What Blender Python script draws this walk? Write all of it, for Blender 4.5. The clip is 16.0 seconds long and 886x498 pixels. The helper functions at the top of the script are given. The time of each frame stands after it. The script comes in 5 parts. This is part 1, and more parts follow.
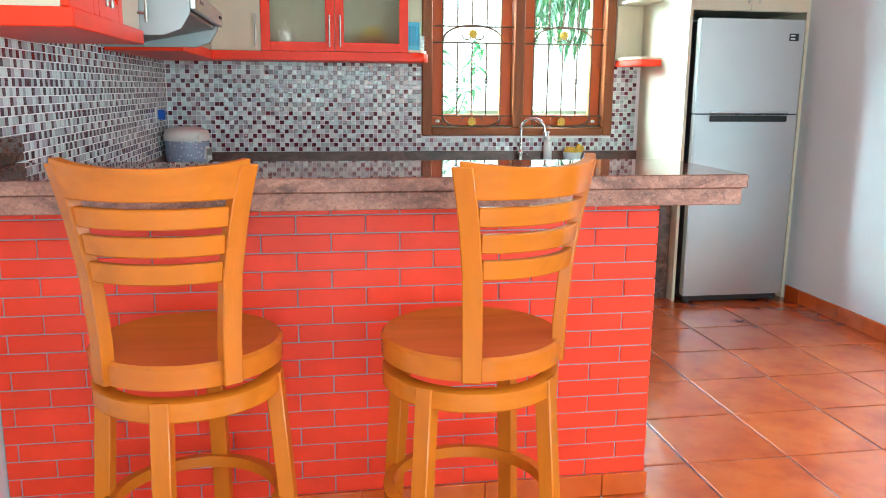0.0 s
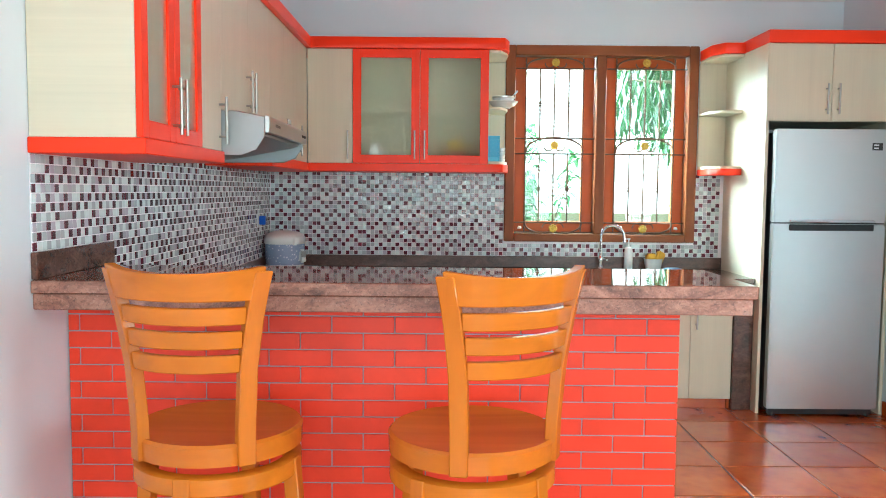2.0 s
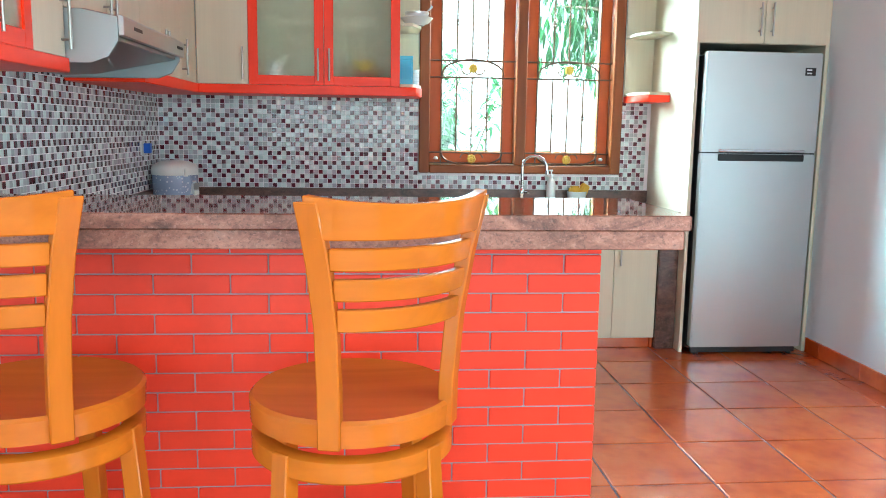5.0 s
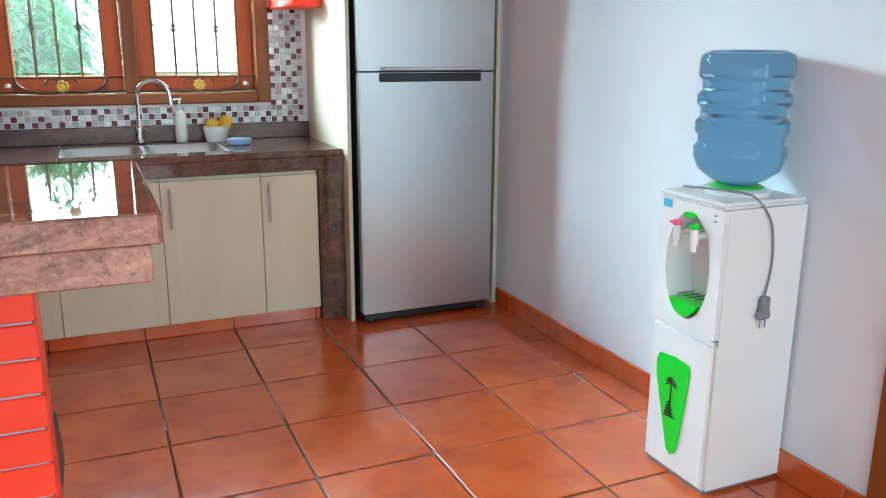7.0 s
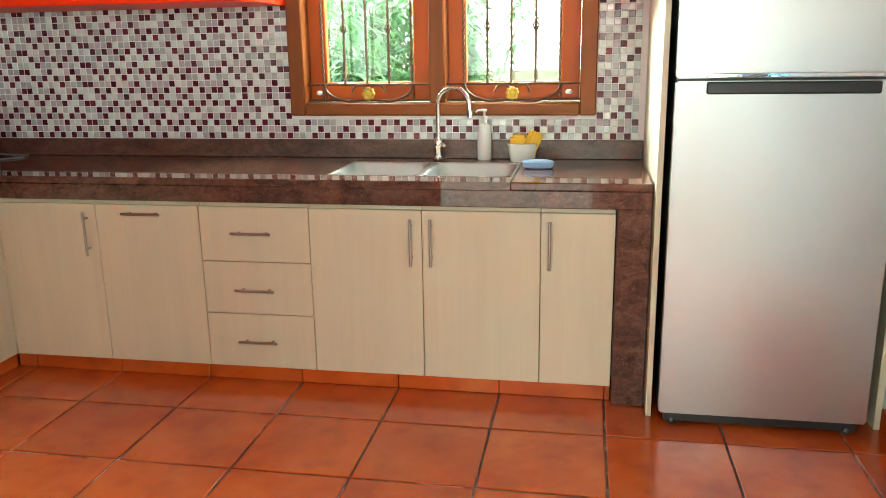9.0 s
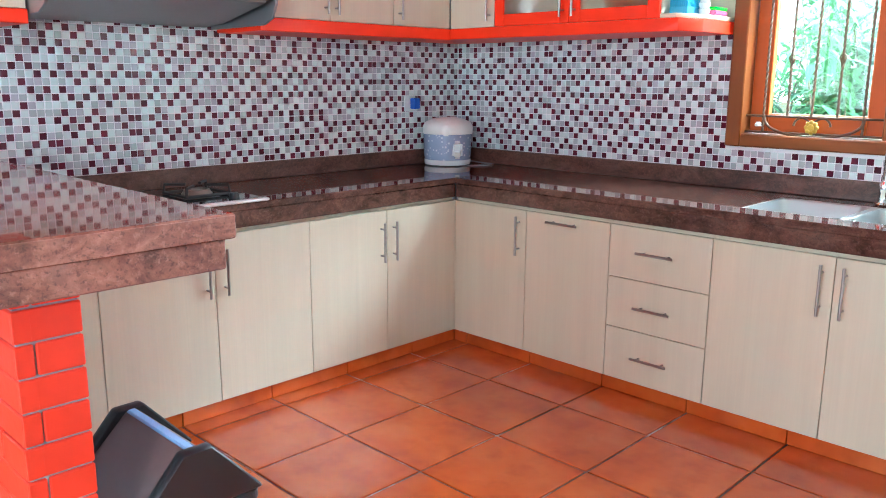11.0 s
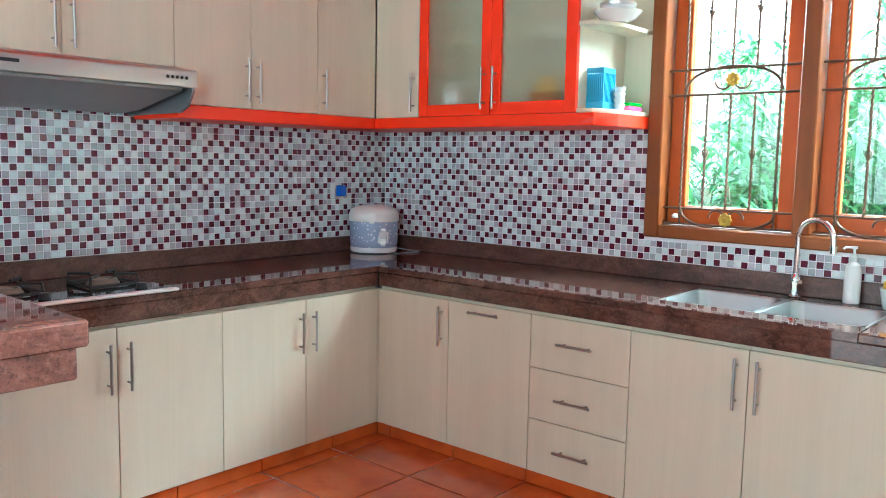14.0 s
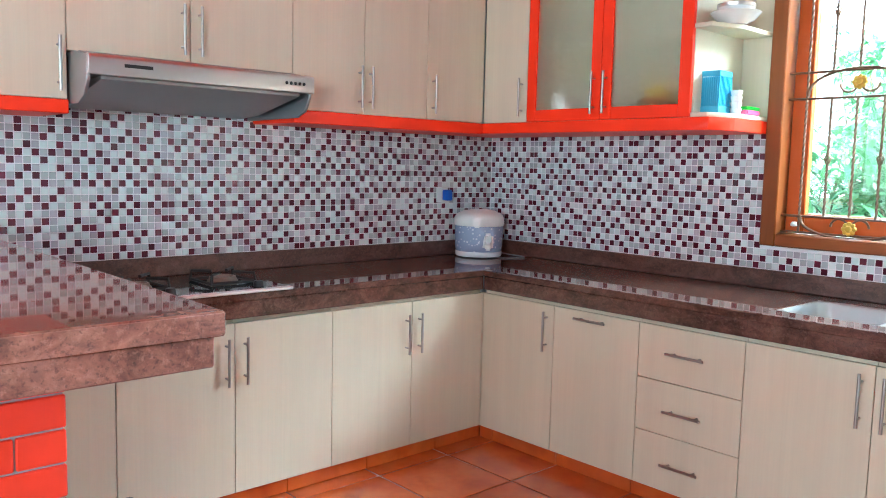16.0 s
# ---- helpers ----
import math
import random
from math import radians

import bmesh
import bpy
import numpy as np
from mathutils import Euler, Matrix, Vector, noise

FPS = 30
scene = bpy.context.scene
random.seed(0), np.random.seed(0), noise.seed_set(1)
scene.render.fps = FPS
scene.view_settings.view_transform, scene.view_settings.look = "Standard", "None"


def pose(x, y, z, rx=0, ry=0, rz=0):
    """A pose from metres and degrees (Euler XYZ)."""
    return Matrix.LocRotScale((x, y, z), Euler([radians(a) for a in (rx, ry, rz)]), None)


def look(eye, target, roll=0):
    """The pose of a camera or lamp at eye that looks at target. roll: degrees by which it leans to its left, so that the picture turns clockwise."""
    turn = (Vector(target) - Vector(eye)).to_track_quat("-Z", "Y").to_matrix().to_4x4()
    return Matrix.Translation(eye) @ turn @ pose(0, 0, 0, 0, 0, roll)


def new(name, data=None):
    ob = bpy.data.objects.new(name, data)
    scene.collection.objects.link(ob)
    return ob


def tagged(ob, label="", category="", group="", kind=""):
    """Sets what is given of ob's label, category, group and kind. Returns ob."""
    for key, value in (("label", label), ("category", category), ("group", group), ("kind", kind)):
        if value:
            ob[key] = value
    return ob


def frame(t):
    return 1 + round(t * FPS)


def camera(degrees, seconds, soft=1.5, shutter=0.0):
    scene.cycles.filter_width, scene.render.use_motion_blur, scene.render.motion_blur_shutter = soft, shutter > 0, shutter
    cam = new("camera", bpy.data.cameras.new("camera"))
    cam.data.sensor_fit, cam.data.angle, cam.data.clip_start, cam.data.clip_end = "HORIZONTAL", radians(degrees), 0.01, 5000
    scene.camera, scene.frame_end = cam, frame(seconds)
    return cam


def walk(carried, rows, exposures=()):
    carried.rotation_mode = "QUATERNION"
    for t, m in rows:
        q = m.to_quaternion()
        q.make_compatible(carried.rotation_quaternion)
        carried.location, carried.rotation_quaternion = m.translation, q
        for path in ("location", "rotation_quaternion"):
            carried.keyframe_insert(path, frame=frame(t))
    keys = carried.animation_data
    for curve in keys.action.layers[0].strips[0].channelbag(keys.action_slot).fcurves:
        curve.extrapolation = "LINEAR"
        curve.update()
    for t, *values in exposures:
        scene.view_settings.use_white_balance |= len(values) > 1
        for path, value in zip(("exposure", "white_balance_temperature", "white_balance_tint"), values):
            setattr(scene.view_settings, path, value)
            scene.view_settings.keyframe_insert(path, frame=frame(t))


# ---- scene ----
cam = camera(57.9, 16.0, soft=1.0)

PATH = [
    (0, (-2.187, -3.84, 1.372), (-1.869, -1.905, 0.98), 0.5),
    (0.5, (-2.111, -3.972, 1.399), (-1.949, -2.01, 1.046), 0.8),
    (1, (-1.952, -4.013, 1.383), (-1.884, -2.039, 1.072), 1.0),
    (1.5, (-1.88, -4.046, 1.394), (-1.859, -2.06, 1.155), 0.7),
    (2, (-1.871, -4.064, 1.415), (-1.87, -2.069, 1.269), 0.5),
    (2.5, (-1.86, -4.071, 1.428), (-1.859, -2.072, 1.375), 0.4),
    (3, (-1.846, -4.084, 1.436), (-1.817, -2.084, 1.464), 0.3),
    (3.2, (-1.842, -4.08, 1.44), (-1.796, -2.081, 1.489), 0.3),
    (5.3, (-1.678, -3.532, 1.342), (-1.436, -1.581, 0.977), 1.1),
    (5.5, (-1.598, -3.439, 1.363), (-1.292, -1.503, 0.966), 1.1),
    (6, (-1.395, -3.165, 1.353), (-0.895, -1.276, 0.928), 0.7),
    (6.5, (-1.197, -2.907, 1.342), (-0.509, -1.088, 0.875), 0.4),
    (7, (-0.979, -2.682, 1.33), (-0.194, -0.907, 0.848), 0.3),
    (7.5, (-0.684, -2.509, 1.335), (0.027, -0.706, 0.841), 0.1),
    (8, (-0.472, -2.267, 1.331), (0.099, -0.42, 0.818), -0.1),
    (8.5, (-0.268, -2.029, 1.344), (-0.035, -0.111, 0.824), -0.9),
    (9, (-0.094, -1.832, 1.341), (-0.439, 0.077, 0.856), -0.9),
    (9.5, (-0.097, -1.826, 1.326), (-0.976, -0.088, 0.873), 0.5),
    (10, (0.029, -1.844, 1.346), (-1.188, -0.322, 0.896), 0.5),
    (12.3, (0.26, -1.66, 1.336), (-1.144, -0.295, 0.925), 0.3),
    (12.5, (0.26, -1.649, 1.334), (-1.099, -0.237, 0.938), 0.3),
    (13, (0.279, -1.61, 1.332), (-0.984, -0.103, 0.967), 0.6),
    (13.5, (0.277, -1.623, 1.354), (-0.968, -0.086, 1.056), 0.8),
    (14, (0.259, -1.66, 1.375), (-1.038, -0.153, 1.158), 1.1),
    (14.5, (0.251, -1.678, 1.378), (-1.113, -0.226, 1.203), 1.4),
    (15, (0.245, -1.69, 1.37), (-1.169, -0.286, 1.197), 1.4),
    (15.5, (0.243, -1.694, 1.365), (-1.206, -0.329, 1.175), 1.4),
    (16, (0.24, -1.697, 1.365), (-1.232, -0.359, 1.159), 1.4),
]
walk(cam, [(t, look(eye, target, roll)) for t, eye, target, roll in PATH],
     [(0, 0.02, 5700, -12), (2, -0.06, 5720, -12), (3, -0.1, 5950, -13), (5.5, 0.03, 5450, -12), (6, 0.0, 5500, -10), (6.5, 0.0, 5550, -11), (7, -0.36, 5600, -9), (7.5, -0.32, 5700, -10), (8.2, -0.05, 6150, -16), (9, 0.05, 7200, -8), (9.5, 0.12, 6400, -6), (10, 0.35, 5650, 0), (12.5, 0.40, 5250, -13), (13, 0.26, 5300, -13), (13.5, 0.12, 5200, -16), (14.5, 0.2, 5400, -5), (16, 0.25, 5400, -5)])

# ---- world and light ----
world = bpy.data.worlds.new("overcast_sky")
scene.world = world
world.use_nodes = True
wn, wl = world.node_tree.nodes, world.node_tree.links
wn.clear()
sky = wn.new("ShaderNodeTexSky")
sky.sky_type, sky.sun_disc = "NISHITA", False
sky.sun_elevation, sky.sun_rotation = radians(59), radians(203)
sky.dust_density, sky.air_density = 4.0, 1.0
wbg = wn.new("ShaderNodeBackground")
wbg.inputs["Strength"].default_value = 0.15
wout = wn.new("ShaderNodeOutputWorld")
wl.new(sky.outputs[0], wbg.inputs[0])
wl.new(wbg.outputs[0], wout.inputs[0])

sun_data = bpy.data.lights.new("sun", "SUN")
sun_data.energy, sun_data.angle, sun_data.color = 1.5, radians(14), (1.0, 0.96, 0.9)
sun = new("sun", sun_data)
sun.matrix_world = look((-2.5, -6, 11), (0, 0, 0))


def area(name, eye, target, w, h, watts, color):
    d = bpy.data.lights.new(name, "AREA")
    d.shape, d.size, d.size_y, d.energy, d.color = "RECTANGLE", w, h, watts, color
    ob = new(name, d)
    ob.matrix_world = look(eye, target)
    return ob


# daylight: sky lamps outside the kitchen window; lamps added at assumed, unseen openings behind
area("window_daylight", (4.2, 5.6, 6.4), (-0.9, 1.6, 1.5), 5.0, 4.0, 5000, (0.86, 0.96, 1.0))
area("west_sky_daylight", (-6.0, 10.0, 5.6), (-0.4, 0.6, 1.2), 15.0, 5.0, 31000, (0.80, 0.94, 1.0))
area("rear_daylight", (-1.3, -6.45, 1.25), (-1.3, 0.0, 0.70), 2.6, 2.0, 104, (0.88, 0.97, 1.0))
# direction taken from the stool shadows; the opening itself is assumed
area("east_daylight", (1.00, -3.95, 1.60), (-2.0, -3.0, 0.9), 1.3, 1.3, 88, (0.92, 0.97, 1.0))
# weak fill added towards the far wall, no such source known
area("side_fill", (-3.16, -4.75, 1.30), (0.9, -3.2, 0.6), 1.9, 2.0, 36, (0.90, 0.97, 1.0))

# ---- materials ----


def srgb(r, g, b):
    return tuple(((c / 255) / 12.92 if c <= 10 else ((c / 255 + 0.055) / 1.055) ** 2.4) for c in (r, g, b))


class Mat:
    """A procedural material: a principled shader with small builders for colour, gloss and relief."""

    def __init__(self, name, color=(0.5, 0.5, 0.5), rough=0.5, metal=0.0, **inputs):
        self.m = bpy.data.materials.new(name)
        self.m.use_nodes = True
        self.n, self.l = self.m.node_tree.nodes, self.m.node_tree.links
        self.b = self.n["Principled BSDF"]
        self.set("Base Color", (*color, 1))
        self.set("Roughness", rough)
        self.set("Metallic", metal)
        for k, v in inputs.items():
            self.set(k.replace("_", " "), v)

    def set(self, key, v):
        self.b.inputs[key].default_value = v

    def node(self, kind, **kw):
        nd = self.n.new(kind)
        for k, v in kw.items():
            nd.inputs[k.replace("_", " ")].default_value = v
        return nd

    def coords(self, scale=(1, 1, 1), rot=(0, 0, 0)):
        tc = self.n.new("ShaderNodeNewGeometry")
        mp = self.n.new("ShaderNodeMapping")
        mp.inputs["Scale"].default_value = scale
        mp.inputs["Rotation"].default_value = rot
        self.l.new(tc.outputs["Position"], mp.inputs[0])
        return mp.outputs[0]

    def noise(self, scale, detail=4, rough=0.55, vec=None, dist=0.0):
        nd = self.node("ShaderNodeTexNoise", Scale=scale, Detail=detail, Roughness=rough, Distortion=dist)
        self.l.new(vec if vec is not None else self.coords(), nd.inputs["Vector"])
        return nd.outputs["Fac"]

    def ramp(self, fac, *stops):
        nd = self.n.new("ShaderNodeValToRGB")
        while len(nd.color_ramp.elements) < len(stops):
            nd.color_ramp.elements.new(0.5)
        for e, (p, c) in zip(nd.color_ramp.elements, stops):
            e.position, e.color = p, (*c, 1) if len(c) == 3 else c
        self.l.new(fac, nd.inputs[0])
        return nd.outputs[0]

    def mix(self, fac, a, b, kind="MIX"):
        nd = self.n.new("ShaderNodeMix")
        nd.data_type, nd.blend_type = "RGBA", kind
        for sock, v in ((nd.inputs[0], fac), (nd.inputs[6], a), (nd.inputs[7], b)):
            if isinstance(v, (int, float)):
                sock.default_value = v
            elif isinstance(v, tuple):
                sock.default_value = (*v, 1)
            else:
                self.l.new(v, sock)
        return nd.outputs[2]

    def span(self, fac, lo, hi):
        nd = self.n.new("ShaderNodeMapRange")
        nd.inputs["To Min"].default_value, nd.inputs["To Max"].default_value = lo, hi
        self.l.new(fac, nd.inputs[0])
        return nd.outputs[0]

    def random(self, island=False):
        if island:
            return self.n.new("ShaderNodeNewGeometry").outputs["Random Per Island"]
        return self.n.new("ShaderNodeObjectInfo").outputs["Random"]

    def color(self, sock):
        self.l.new(sock, self.b.inputs["Base Color"])
        return self

    def rough(self, sock):
        self.l.new(sock, self.b.inputs["Roughness"])
        return self

    def bump(self, fac, strength=0.2, distance=0.002):
        nd = self.node("ShaderNodeBump", Strength=strength, Distance=distance)
        self.l.new(fac, nd.inputs["Height"])
        self.l.new(nd.outputs[0], self.b.inputs["Normal"])
        return self


def scaled(c, k):
    return tuple(min(1.0, v * k) for v in c)


def mottled(name, c, rough, scale=6, amount=0.12, fine=60, bump=0.08, **kw):
    """Paint, plastic or metal with soft stains, fine grain and uneven gloss."""
    m = Mat(name, c, rough, **kw)
    a, f = m.noise(scale), m.noise(fine, 3)
    m.color(m.mix(f, m.ramp(a, (0.3, scaled(c, 1 - amount)), (0.7, scaled(c, 1 + amount * 0.6))), scaled(c, 1.0)))
    if rough >= 0.4:
        m.rough(m.span(a, rough - 0.06, rough + 0.08))
    if bump:
        m.bump(f, bump, 0.001)
    return m.m


WALL = mottled("white_wall_paint", (0.74, 0.81, 0.86), 0.55, 1.6, 0.05, 140, 0.10)
CEIL = mottled("white_ceiling_paint", (0.80, 0.81, 0.80), 0.7, 1.2, 0.04, 90, 0.05)
RED = mottled("red_lacquer", srgb(250, 54, 16), 0.36, 5, 0.08, 120, 0.03, Specular_IOR_Level=0.3)
SOFFIT = mottled("red_ceiling_paint", srgb(240, 40, 20), 0.4, 1.5, 0.04, 90, 0.0, Specular_IOR_Level=0.3)
STEEL = mottled("stainless_steel", (0.62, 0.62, 0.61), 0.28, 4, 0.06, 200, 0.02, metal=1.0)
CHROME = mottled("chrome", (0.82, 0.83, 0.85), 0.07, 8, 0.03, 80, 0.0, metal=1.0)
NICKEL = mottled("satin_nickel", (0.44, 0.42, 0.39), 0.33, 20, 0.05, 160, 0.03, metal=1.0)
BLACK = mottled("black_plastic", (0.015, 0.015, 0.017), 0.35, 12, 0.2, 120, 0.06)
IRONBLACK = mottled("black_cast_iron", (0.02, 0.02, 0.02), 0.6, 20, 0.25, 150, 0.3)
WHITEPL = mottled("white_plastic", (0.79, 0.81, 0.82), 0.25, 4, 0.03, 120, 0.0)
CREAMPL = mottled("cream_plastic", (0.88, 0.89, 0.85), 0.3, 5, 0.04, 120, 0.02)
GREENPL = mottled("green_plastic", (0.06, 0.62, 0.03), 0.3, 5, 0.06, 120, 0.02)
PINKPL = mottled("pink_plastic", (0.85, 0.12, 0.30), 0.3, 9, 0.05, 120, 0.0)
BLUEPL = mottled("blue_plastic", srgb(84, 178, 214), 0.35, 9, 0.06, 120, 0.02)
PALEBLUE = mottled("pale_blue_plastic", srgb(150, 180, 225), 0.35, 9, 0.06, 120, 0.02)
DARKBLUE = mottled("blue_switch_plastic", srgb(20, 90, 200), 0.35, 9, 0.06, 120, 0.0)
GREYPL = mottled("grey_rubber", (0.22, 0.23, 0.25), 0.5, 9, 0.08, 120, 0.03)
YELLOW = mottled("yellow_sponge", (0.70, 0.42, 0.05), 0.9, 30, 0.2, 90, 0.5)
CERAMIC = mottled("white_ceramic", (0.82, 0.81, 0.77), 0.12, 6, 0.03, 100, 0.0)
GOLD = mottled("gold_painted_casting", (0.55, 0.36, 0.06), 0.38, 30, 0.25, 90, 0.2, metal=0.7)
BRONZE = mottled("bronze_painted_iron", (0.16, 0.095, 0.06), 0.38, 30, 0.3, 120, 0.2, metal=0.6)
HOODSTEEL = mottled("brushed_hood_steel", (0.43, 0.45, 0.46), 0.48, 4, 0.08, 200, 0.03, metal=1.0)
BURNER = mottled("burner_alloy", (0.24, 0.20, 0.16), 0.5, 20, 0.2, 150, 0.1, metal=0.8)
ALU = mottled("pale_aluminium", (0.86, 0.87, 0.88), 0.45, 8, 0.04, 160, 0.02, metal=0.6)
HOODGREY = mottled("grey_hood_mesh", (0.36, 0.35, 0.34), 0.4, 9, 0.15, 300, 0.25, metal=0.8)
BINBROWN = mottled("smoky_brown_plastic", (0.17, 0.10, 0.09), 0.28, 6, 0.15, 90, 0.03)
DARKGREY = mottled("dark_grey_enamel", (0.03, 0.03, 0.034), 0.4, 9, 0.15, 120, 0.05)
CONCRETE = mottled("cement_bed", (0.22, 0.15, 0.11), 0.85, 5, 0.2, 80, 0.4)
GROUT = mottled("white_grout", (0.88, 0.84, 0.87), 0.8, 9, 0.1, 200, 0.3)
MORTAR = mottled("grey_mortar", (0.34, 0.37, 0.42), 0.85, 9, 0.18, 150, 0.5)
SOIL = mottled("garden_ground", (0.20, 0.22, 0.10), 0.95, 0.8, 0.3, 12, 0.5)


def grain(name, c, rough, along, amount=0.25, fine=55.0, coat=0.0, bump=0.08):
    """Wood: long soft figure along one axis (0 x, 1 y, 2 z) with fine pores."""
    m = Mat(name, c, rough, Coat_Weight=coat, Coat_Roughness=0.12, Specular_IOR_Level=0.3)
    s1, s2 = [9.0] * 3, [fine] * 3
    s1[along], s2[along] = 0.7, 1.6
    a = m.noise(1.0, 5, 0.6, m.coords(tuple(s1)), 0.8)
    f = m.noise(1.0, 3, 0.6, m.coords(tuple(s2)))
    base = m.ramp(a, (0.28, scaled(c, 1 - amount)), (0.5, c), (0.75, scaled(c, 1 + amount)))
    m.color(m.mix(m.span(f, 0.0, 0.4), base, scaled(c, 0.75)))
    m.bump(f, bump, 0.001)
    return m.m


LAM = grain("cream_laminate", srgb(221, 211, 187), 0.35, 2, 0.05, 130.0, bump=0.05)
LAMH = grain("cream_laminate_flat", srgb(221, 211, 187), 0.4, 0, 0.05, 130.0, bump=0.05)
HONEY = grain("honey_lacquered_wood", (0.54, 0.150, 0.010), 0.27, 2, 0.20, 40.0, 0.2, 0.03)
HONEYX = grain("honey_lacquered_rail", (0.56, 0.158, 0.011), 0.27, 0, 0.20, 40.0, 0.2, 0.03)
SEATW = grain("honey_seat_wood", (0.54, 0.145, 0.012), 0.25, 0, 0.18, 30.0, 0.25, 0.02)
TEAK = grain("dark_stained_teak", (0.25, 0.068, 0.013), 0.45, 2, 0.25, 60.0, 0.0, 0.06)
TEAKH = grain("dark_stained_teak_rail", (0.25, 0.068, 0.013), 0.45, 0, 0.25, 60.0, 0.0, 0.06)
SASH = grain("red_stained_teak", (0.47, 0.092, 0.010), 0.4, 2, 0.22, 60.0, 0.0, 0.05)
SASHH = grain("red_stained_teak_rail", (0.47, 0.092, 0.010), 0.4, 0, 0.22, 60.0, 0.0, 0.05)


def make_terracotta():
    m = Mat("glazed_terracotta", (0.4, 0.1, 0.03), 0.3, Specular_IOR_Level=0.5, Coat_Weight=0.6, Coat_Roughness=0.17)
    r = m.random()
    a, f = m.noise(3.2, 3, 0.6), m.noise(9, 3)
    base = m.ramp(a, (0.25, (0.40, 0.052, 0.006)), (0.5, (0.60, 0.105, 0.013)), (0.78, (0.68, 0.175, 0.032)))
    tone = m.mix(m.span(r, 0.0, 0.45), base, (0.38, 0.050, 0.008))
    m.color(m.mix(m.ramp(f, (0.52, (0, 0, 0)), (0.75, (0.4, 0.4, 0.4))), tone, (0.30, 0.036, 0.007)))
    m.set("Roughness", 0.22)
    m.bump(m.noise(38, 2), 0.16, 0.004)
    return m.m


def make_joint():
    """Floor joints: cement, dark in some stretches, pale in others."""
    m = Mat("floor_joint_cement", (0.2, 0.15, 0.1), 0.85)
    a = m.noise(2.1, 5, 0.7)
    m.color(m.ramp(a, (0.42, (0.045, 0.026, 0.02)), (0.53, (0.14, 0.09, 0.06)), (0.62, (0.50, 0.44, 0.38))))
    m.bump(m.noise(120, 2), 0.4, 0.002)
    return m.m


def make_brick():
    m = Mat("red_painted_brick", (0.7, 0.05, 0.02), 0.35, Specular_IOR_Level=0.35)
    a, f = m.noise(7, 4), m.noise(70, 3)
    c = srgb(237, 64, 38)
    tone = m.mix(m.span(m.random(), 0.0, 0.35), m.ramp(a, (0.3, scaled(c, 0.86)), (0.7, scaled(c, 1.06))), srgb(220, 50, 30))
    m.color(m.mix(m.span(f, 0, 0.12), tone, (0.45, 0.03, 0.015)))
    m.rough(m.span(a, 0.3, 0.5))
    m.bump(f, 0.25, 0.0015)
    return m.m


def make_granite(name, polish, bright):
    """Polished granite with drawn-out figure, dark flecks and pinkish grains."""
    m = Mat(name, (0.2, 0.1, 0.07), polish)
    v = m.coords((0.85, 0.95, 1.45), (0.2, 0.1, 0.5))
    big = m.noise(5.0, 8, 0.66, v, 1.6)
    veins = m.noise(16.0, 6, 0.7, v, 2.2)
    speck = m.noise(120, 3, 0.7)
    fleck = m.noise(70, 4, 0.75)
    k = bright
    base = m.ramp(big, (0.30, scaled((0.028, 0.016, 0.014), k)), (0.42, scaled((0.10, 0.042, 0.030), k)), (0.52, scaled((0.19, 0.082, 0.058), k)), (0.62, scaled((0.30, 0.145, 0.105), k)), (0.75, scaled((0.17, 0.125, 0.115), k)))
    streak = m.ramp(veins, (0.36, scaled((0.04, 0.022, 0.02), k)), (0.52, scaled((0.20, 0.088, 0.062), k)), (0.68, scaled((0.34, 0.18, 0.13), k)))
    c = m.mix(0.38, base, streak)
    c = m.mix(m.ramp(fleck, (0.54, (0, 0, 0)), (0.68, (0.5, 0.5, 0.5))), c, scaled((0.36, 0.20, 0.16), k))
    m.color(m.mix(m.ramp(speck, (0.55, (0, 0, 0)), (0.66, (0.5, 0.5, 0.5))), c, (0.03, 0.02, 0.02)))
    return m.m


def make_mosaic(name, c, vary):
    m = Mat(name, c, 0.14, Coat_Weight=0.12, Coat_Roughness=0.06)
    r = m.random(True)
    m.color(m.mix(r, scaled(c, 1 - vary), scaled(c, 1 + vary)))
    m.bump(m.noise(45, 2), 0.15, 0.002)
    return m.m


TERRA = make_terracotta()
JOINT = make_joint()
BRICK = make_brick()
# one recipe: dark for worktop, lighter for bar top, lightest on bar edges
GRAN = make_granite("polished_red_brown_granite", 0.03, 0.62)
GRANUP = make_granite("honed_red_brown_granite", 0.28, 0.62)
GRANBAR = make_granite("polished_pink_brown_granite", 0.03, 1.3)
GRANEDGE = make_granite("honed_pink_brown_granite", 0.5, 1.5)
MOSAIC = [make_mosaic("white_glass_mosaic", (0.72, 0.78, 0.78), 0.06), make_mosaic("pale_grey_mosaic", (0.46, 0.48, 0.50), 0.12),
          make_mosaic("lilac_grey_mosaic", (0.48, 0.44, 0.50), 0.12), make_mosaic("maroon_mosaic", (0.105, 0.013, 0.029), 0.3)]


def brushed_steel():
    m = Mat("brushed_fridge_steel", (0.50, 0.51, 0.52), 0.36, 1.0, Anisotropic=0.5)
    f = m.noise(1.0, 3, 0.6, m.coords((4.0, 4.0, 400.0)))
    a = m.noise(2.0, 3)
    m.color(m.mix(a, (0.48, 0.49, 0.50), (0.58, 0.58, 0.585)))
    m.rough(m.span(f, 0.28, 0.44))
    m.bump(f, 0.03, 0.0005)
    return m.m


